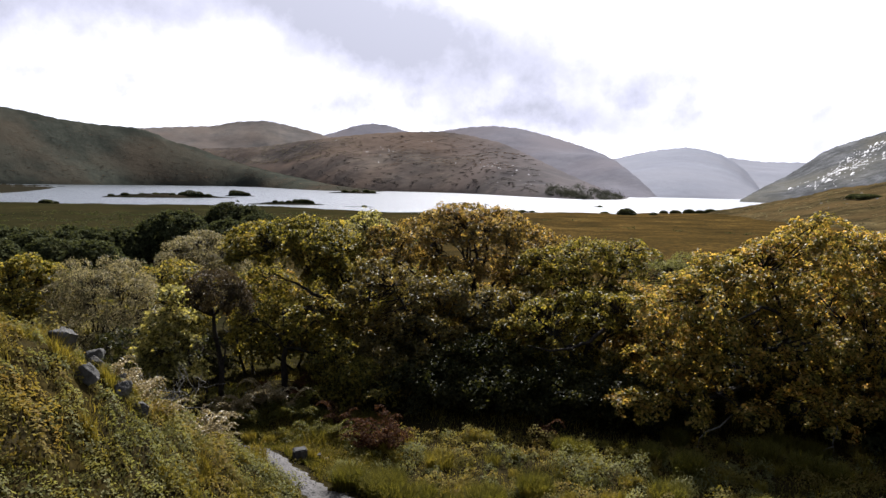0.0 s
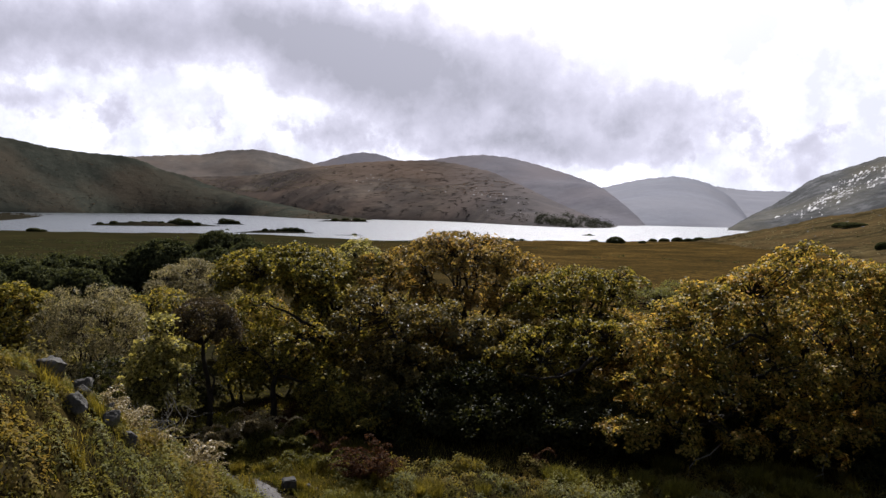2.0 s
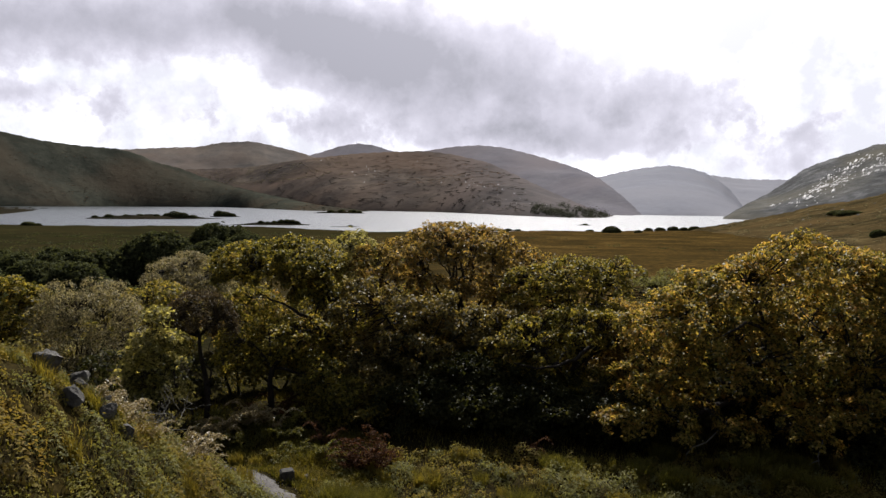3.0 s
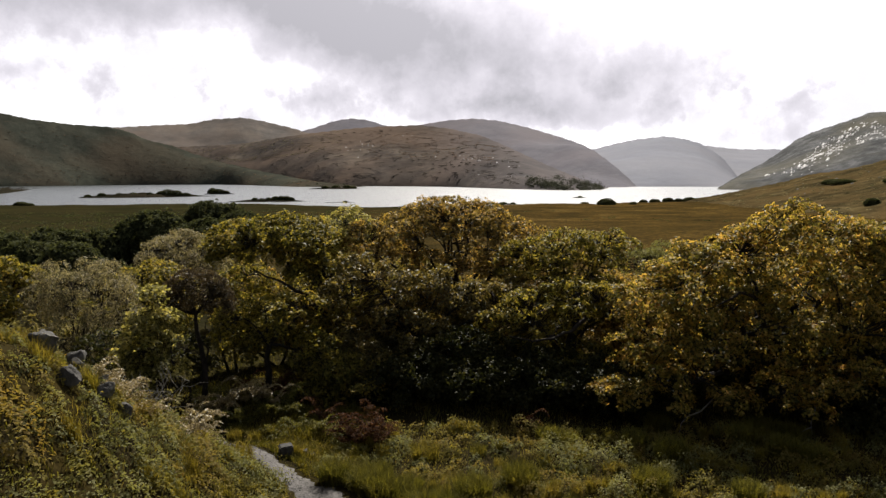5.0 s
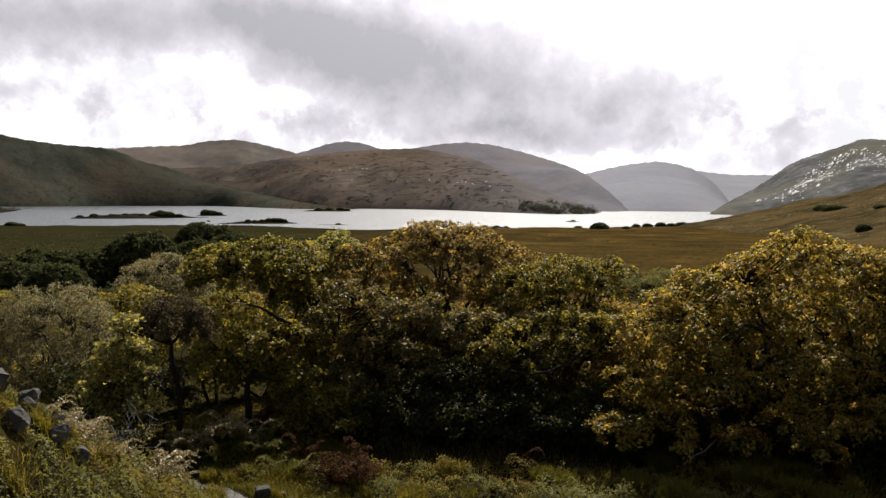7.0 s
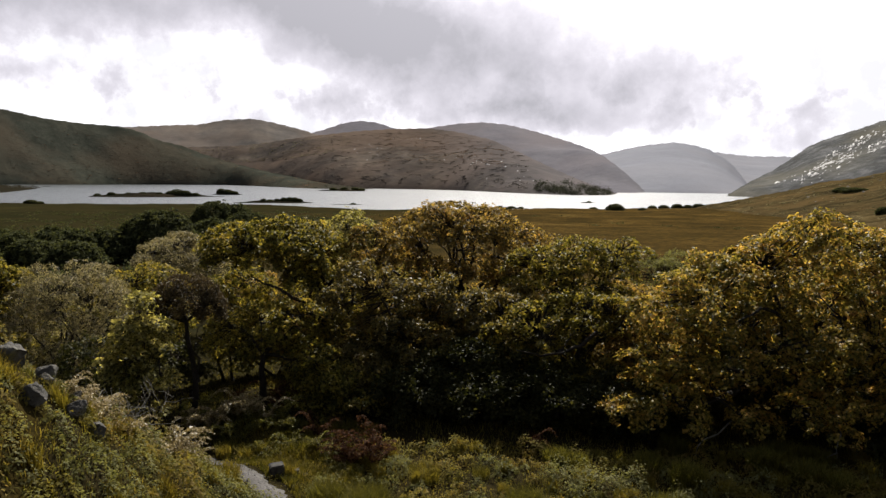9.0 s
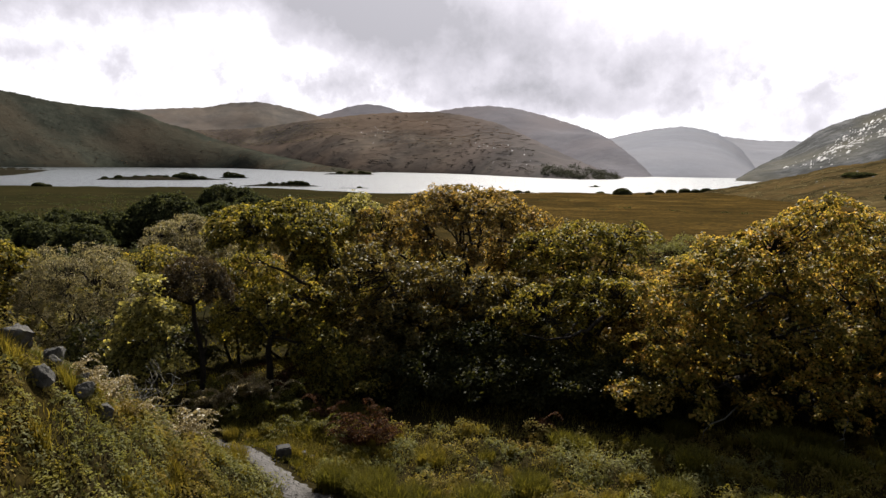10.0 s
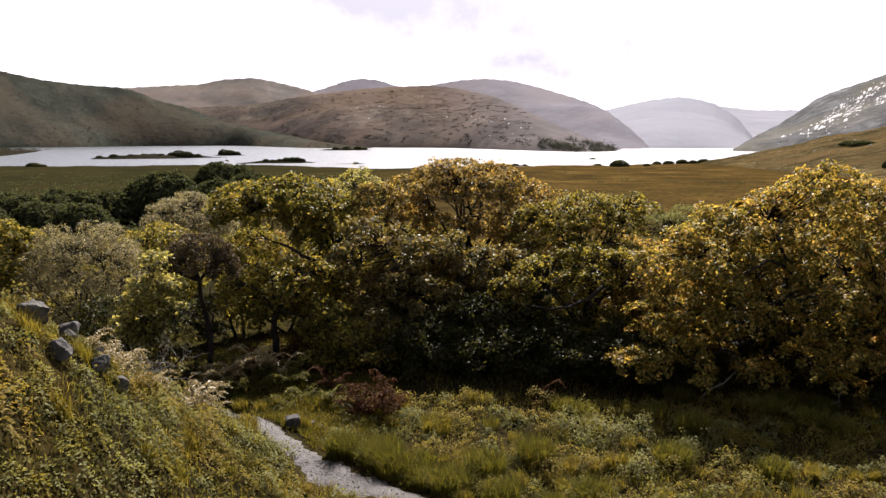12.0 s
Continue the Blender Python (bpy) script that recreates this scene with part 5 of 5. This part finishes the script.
# ---- further down the slope ----
FAR = [(-53.0, 124.0, 4.2, 7.4), (-49.0, 122.0, 5.0, 8.4), (-43.0, 130.0, 4.6, 7.0), (-66.5, 200.0, 5.2, 10.2), (-60.0, 200.0, 4.2, 9.0), (-54.0, 190.0, 5.4, 7.4), (-46.0, 186.0, 4.4, 5.6),
       (-75.0, 118.0, 3.4, 5.6), (-70.5, 116.0, 3.8, 5.0), (-66.0, 119.0, 3.4, 5.8), (-61.5, 117.0, 3.8, 5.4), (-57.5, 120.0, 3.2, 5.6), (-81.0, 120.0, 4.0, 5.8), (-63.0, 108.0, 3.6, 4.4), (-55.0, 105.0, 3.4, 4.2), (-70.0, 104.0, 3.6, 4.6)]
for i, (x, y, r, h) in enumerate(FAR):
    tree("moor_tree", x, y, [(0, 0, h * 0.58, r, r, h * 0.42), (r * 0.6, -0.5, h * 0.34, r * 0.8, r * 0.8, h * 0.33), (-r * 0.6, 0.3, h * 0.34, r * 0.8, r * 0.8, h * 0.33)],
         FAR_GREEN, "dark green rounded tree down on the moor", 90 + i, 0.18, 1.6, 22, 0.5, 0.6, limbs=6, group="trees on the moor", fork=0.15, gaps=-0.4, twigs=0.1)


def moor_scrub():
    """Low heath bushes strewn over the moor, thicker in drifts and to the west."""
    rng = np.random.RandomState(31)
    cs = []
    while len(cs) < 620:
        r = 55.0 * math.exp(2.3 * rng.rand())
        a = math.radians(-36 + (30 if rng.rand() < 0.55 else 68) * rng.rand())
        x, y = r * math.sin(a), r * math.cos(a)
        drift = float(swell(x, y * 0.6, 60.0)) * 0.5 + (0.45 if x < -8 else 0.1)
        if rng.rand() > drift or gz(x, y) < LAKE_Z + 1.0:
            continue
        w = (0.6 + 1.3 * rng.rand()) * (1 + r / 260)
        g = rng.randn(26, 3) * np.array([w, w, w * 0.30]) * 0.5
        g[:, 2] = np.abs(g[:, 2]) + 0.05
        cs.append(np.array([x, y, gz(x, y)]) + g)
    tagged(new("moor_scrub", leaf_mesh("moor_scrub", np.concatenate(cs), 0.62, rng, FAR_GREEN, 0.5, 0.8)), "low dark heath bushes strewn over the moor", "shrub", kind="stuff")


moor_scrub()


def shore_bush(name, x, y, z, r, h, seed, label, group=""):
    return tree(name, x, y, [(0, 0, h * 0.5, r, r, h * 0.5), (r * 0.7, 0, h * 0.3, r * 0.6, r * 0.6, h * 0.35), (-r * 0.7, 0, h * 0.3, r * 0.6, r * 0.6, h * 0.35), (0, 0, h * 0.12, r * 1.1, r * 1.1, h * 0.3)],
                FAR_GREEN, label, seed, 0.2, 150.0 / (r * r + r * h), 9, 0.8, 0.8, category="bush", limbs=4, base_z=z, group=group, gaps=-0.6, twigs=0.05)


def bearing(tan_az, r):
    a = math.atan(tan_az)
    return r * math.sin(a), r * math.cos(a)


def shore_distance(u):
    """How far off the near shore lies along a bearing."""
    for r in range(600, 1200, 3):
        if gz(*bearing(u, r)) < LAKE_Z + 0.15:
            return r
    return 900


for i, (u, w, h) in enumerate([(0.225, 7.5, 9.0), (0.262, 3.0, 3.5), (0.276, 3.5, 4.0), (0.292, 4.5, 4.5), (0.310, 5.0, 6.0), (0.325, 4.0, 4.5), (0.340, 6.0, 6.5),
                                  (0.352, 5.0, 5.0), (0.366, 7.0, 5.5), (0.195, 3.0, 2.0), (-0.588, 6.0, 5.5), (-0.575, 3.0, 3.0), (0.05, 5.0, 3.0), (0.075, 4.0, 2.5)]):
    x, y = bearing(u, shore_distance(u) - w - 2.0)
    shore_bush("shore_bush", x, y, gz(x, y) - 0.2, w, h * 0.78, 200 + i, "dark bush on the near lake shore", "bushes along the shore")


def island(u, r, half, deep, height, trees, seed, label):
    """A low grassy island with an uneven rim; its trees stand on it as things of their own."""
    cx, cy = bearing(u, r)
    rng = np.random.RandomState(seed)
    ring, rays = np.linspace(0, 1, 12), np.linspace(0, 2 * np.pi, 73)[:-1]
    R, A = np.meshgrid(ring, rays, indexing="ij")
    rim = 1 + 0.16 * np.sin(A * 3 + seed) + 0.10 * np.sin(A * 5 + seed * 2) + 0.06 * np.sin(A * 9)
    X, Y = half * R * rim * np.cos(A), deep * R * rim * np.sin(A)
    Z = -0.8 + (height + 0.8) * np.clip(1 - R ** 2.2, 0, 1) * (1 + 0.35 * np.sin(X * 0.11 + seed) * np.sin(Y * 0.2 + 1))
    v = np.stack([X, Y, Z], -1).reshape(-1, 3)
    i, j = np.meshgrid(np.arange(11), np.arange(72), indexing="ij")
    q = np.stack([i * 72 + j, (i + 1) * 72 + j, (i + 1) * 72 + (j + 1) % 72, i * 72 + (j + 1) % 72], -1).reshape(-1, 4)
    ob = tagged(new("island", mesh_of("island", v, q, mat=ISLAND, smooth=True)), label, "island", kind="structure")
    ob.matrix_world = pose(cx, cy, LAKE_Z, 0, 0, -math.degrees(math.atan(u)))
    for k, (along, w, h) in enumerate(trees):
        p = ob.matrix_world @ Vector((along * half, -deep * 0.1, 0))
        shore_bush("island_tree", p.x, p.y, LAKE_Z + height * (1 - abs(along) ** 2.2) * 0.75 - 0.3, w, h, seed * 50 + k, "dark tree on a low lake island", "trees on the islands")


island(-0.422, 1190, 95, 36, 5.0, [(-0.75, 4, 3.0), (-0.55, 5, 4.0), (-0.3, 4, 3.0), (-0.1, 5, 3.5), (0.15, 4, 3.2), (0.32, 6, 5.5), (0.42, 8, 8.5), (0.55, 7, 7.0), (0.7, 5, 4.0)], 1, "long low island of dark heath and scrub")
island(-0.314, 1330, 28, 15, 3.2, [(-0.3, 7, 8.5), (0.1, 8, 7.0), (0.5, 5, 4.5)], 2, "small wooded island in the lake")
island(-0.250, 905, 54, 16, 2.2, [(-0.2, 3, 3.5), (-0.05, 3, 2.5), (0.1, 3, 3.5), (0.25, 4, 5.0), (0.38, 4, 5.5), (0.5, 4, 5.5), (0.6, 3, 4.0)], 3, "thin low island with a row of trees")
island(-0.150, 1800, 66, 28, 4.0, [(-0.4, 7, 5.5), (0.0, 8, 6.0), (0.4, 8, 7.0), (0.65, 6, 5.0)], 4, "dark wooded spit off the far shore")
island(-0.143, 850, 22, 6, 0.9, [(0.2, 2, 1.2)], 5, "bare low islet near the shore")
island(0.075, 775, 26, 7, 0.9, [(-0.3, 3, 2.2), (0.2, 3, 2.0), (0.6, 2, 1.6)], 6, "low reedy islet near the shore")
island(0.185, 1020, 11, 4, 1.0, [(0.3, 2, 1.8)], 7, "tiny rocky islet in the lake")


# ---- on the hills ----
def clumps_on(name, hill_name, az0, az1, s0, s1, count, size, leaf, label, seed, per=30, tall=1.0):
    """Far scrub or woodland on a hillside: clumps of leafage, past counting."""
    rng = np.random.RandomState(seed)
    cs = []
    for _ in range(count):
        c = on_hill(hill_name, az0 + (az1 - az0) * rng.rand(), s0 + (s1 - s0) * rng.rand() ** 1.3)
        r = size * (0.5 + rng.rand())
        g = rng.randn(per, 3) * np.array([r, r, r * 0.6 * tall]) * 0.5
        g[:, 2] = np.abs(g[:, 2])
        cs.append(c + g)
    cs = np.concatenate(cs)
    if tall < 0.5:
        me = leaf_mesh(name, cs, size * 0.3, rng, leaf, slim=0.8, fold=0.05, facing=np.tile([0.0, 0.0, 1.0], (len(cs), 1)), loose=0.2)
    else:
        me = leaf_mesh(name, cs, size * 0.3, rng, leaf, 0.4, 0.8)
    tagged(new(name, me), label, "woodland" if tall >= 0.5 else "heath", kind="stuff")


def slabs_on(name, hill_name, spots, size, label, seed, mat=None, long=0.6):
    """Pale rock slabs lying on a hillside."""
    rng = np.random.RandomState(seed)
    vs, qs, base = [], [], 0
    corners = np.array([[-1, -1, 0], [1, -1, 0], [1, 1, 0], [-1, 1, 0], [-0.7, -0.7, 1], [0.7, -0.6, 1], [0.6, 0.7, 1], [-0.6, 0.6, 1]], dtype=float)
    faces = np.array([[4, 5, 6, 7], [0, 1, 5, 4], [1, 2, 6, 5], [2, 3, 7, 6], [3, 0, 4, 7]])
    for b, s, around, count in spots:
        for _ in range(count):
            bb, ss = b + rng.randn() * around, np.clip(s + rng.randn() * 0.08, 0.09, 0.97)
            c = on_hill(hill_name, bb, ss)
            r = size * (0.3 + 0.9 * rng.rand() ** 2)
            down = on_hill(hill_name, bb - 0.3, ss - 0.06) - c
            down = down / np.linalg.norm(down)
            flat = np.array([-down[1], down[0], 0.0]) / math.hypot(down[0], down[1])
            out = np.cross(down, flat)
            out = out * np.sign(out[2])
            v = corners * np.array([r * (1 + long * rng.rand()), r * 0.7, r * 0.5]) * (0.8 + 0.4 * rng.rand(8, 3))
            v[:, 2] -= r * 0.1
            vs.append(c + v[:, :1] * down + v[:, 1:2] * flat + v[:, 2:] * out)
            qs.append(faces + base)
            base += 8
    tagged(new(name, mesh_of(name, np.concatenate(vs), quads=np.concatenate(qs), mat=mat or PALE_ROCK)), label, "rock", kind="stuff")


clumps_on("shore_woodland", "hill_2", 6.4, 9.5, 0.04, 0.16, 120, 6.5, FAR_WOOD, "dark wood along the far shore", 61, 40, 2.3)
clumps_on("point_woodland", "hill_2", 8.5, 12.2, 0.08, 0.7, 150, 6.5, FAR_WOOD, "dark wood on the point across the lake", 65, 40, 2.4)
clumps_on("hillside_scrub", "hill_2", -12.0, 8.0, 0.05, 0.3, 34, 3.0, FAR_WOOD, "scattered dark scrub on the heather hill", 62, 20)
clumps_on("heath_scrub", "hill_1", -36.0, -14.0, 0.03, 0.45, 150, 5.0, HILL_HEATHER, "scattered dark scrub on the heath", 63, 20)

clumps_on("pale_hill_grass", "hill_2", -22.0, -8.0, 0.45, 0.97, 620, 8.0, DRY_GRASS, "pale dry grass on the hill's terrace", 67, 22, 0.25)
clumps_on("hill_bracken", "hill_2", -6.0, 4.0, 0.3, 0.92, 520, 8.0, RUSTY, "rusty bracken in drifts on the heather hill", 68, 22, 0.25)
clumps_on("dark_heather", "hill_2", -14.0, 6.0, 0.04, 0.9, 420, 12.0, HILL_HEATHER, "dark heather in patches on the hill", 69, 30, 0.2)
clumps_on("heath_grass", "hill_1", -38.0, -10.0, 0.03, 0.9, 300, 8.0, RUSTY, "brown grass in patches on the dark heath", 70, 20, 0.25)
clumps_on("shoulder_heath", "hill_9", 17.0, 40.0, 0.1, 0.95, 420, 2.4, FAR_GREEN, "dark heath tufts on the moorland shoulder", 74, 20, 0.35)
clumps_on("shoulder_grass", "hill_9", 17.0, 40.0, 0.1, 0.95, 520, 3.0, DRY_GRASS, "pale grass tufts on the moorland shoulder", 75, 20, 0.25)


def seen_on_hill(name, bearing_deg, lift_deg):
    """The place on a hill at that bearing and height over the eye's level."""
    az, s, v = HILLS[name]
    col = v[:64, int(np.clip(np.searchsorted(az, bearing_deg), 0, len(az) - 1))]
    el = np.degrees(np.arctan2(col[:, 2] - EYE_Z, np.hypot(col[:, 0], col[:, 1])))
    return col[np.argmin(np.abs(el - lift_deg))]


for i, (b, e, w, h) in enumerate([(28.2, -0.55, 8.0, 4.0), (28.9, -0.55, 9.0, 4.0), (30.6, -1.95, 3.5, 4.0), (31.6, -0.4, 4.0, 2.2)]):
    p = seen_on_hill("hill_9", b, e)
    shore_bush("gorse_bush", p[0], p[1], p[2] - 0.3, w, h, 260 + i, "dark gorse bush on the moorland shoulder", "gorse on the shoulder")
slabs_on("pale_slabs", "hill_8", [(27.6, 0.55, 0.6, 45), (27.0, 0.4, 0.5, 40), (28.6, 0.68, 0.7, 45), (29.6, 0.75, 0.8, 40), (26.2, 0.3, 0.6, 30), (30.5, 0.6, 1.2, 40), (25.2, 0.3, 0.8, 20), (32.0, 0.6, 1.5, 60)], 3.6, "wet pale rock slabs glinting on the steep hillside", 71, long=2.2)
slabs_on("pale_outcrop", "hill_2", [(-6.6, 0.62, 0.5, 12), (-6.0, 0.55, 0.4, 6), (1.5, 0.35, 0.4, 9), (3.5, 0.3, 1.4, 22), (-9.0, 0.7, 1.5, 8), (6.0, 0.3, 1.5, 16), (-3.0, 0.75, 1.0, 5)], 3.0, "pale outcrop on the heather hill", 72)
clumps_on("shore_scrub", "hill_1", -16.0, -7.0, 0.05, 0.35, 90, 5.0, FAR_WOOD, "dark scrub at the foot of the heath", 66, 24, 1.2)
slabs_on("moor_stone", "hill_9", [(27.0, 0.7, 1.5, 16), (31.0, 0.75, 2.0, 20)], 1.6, "grey stones on the moorland shoulder", 73, ROCK)
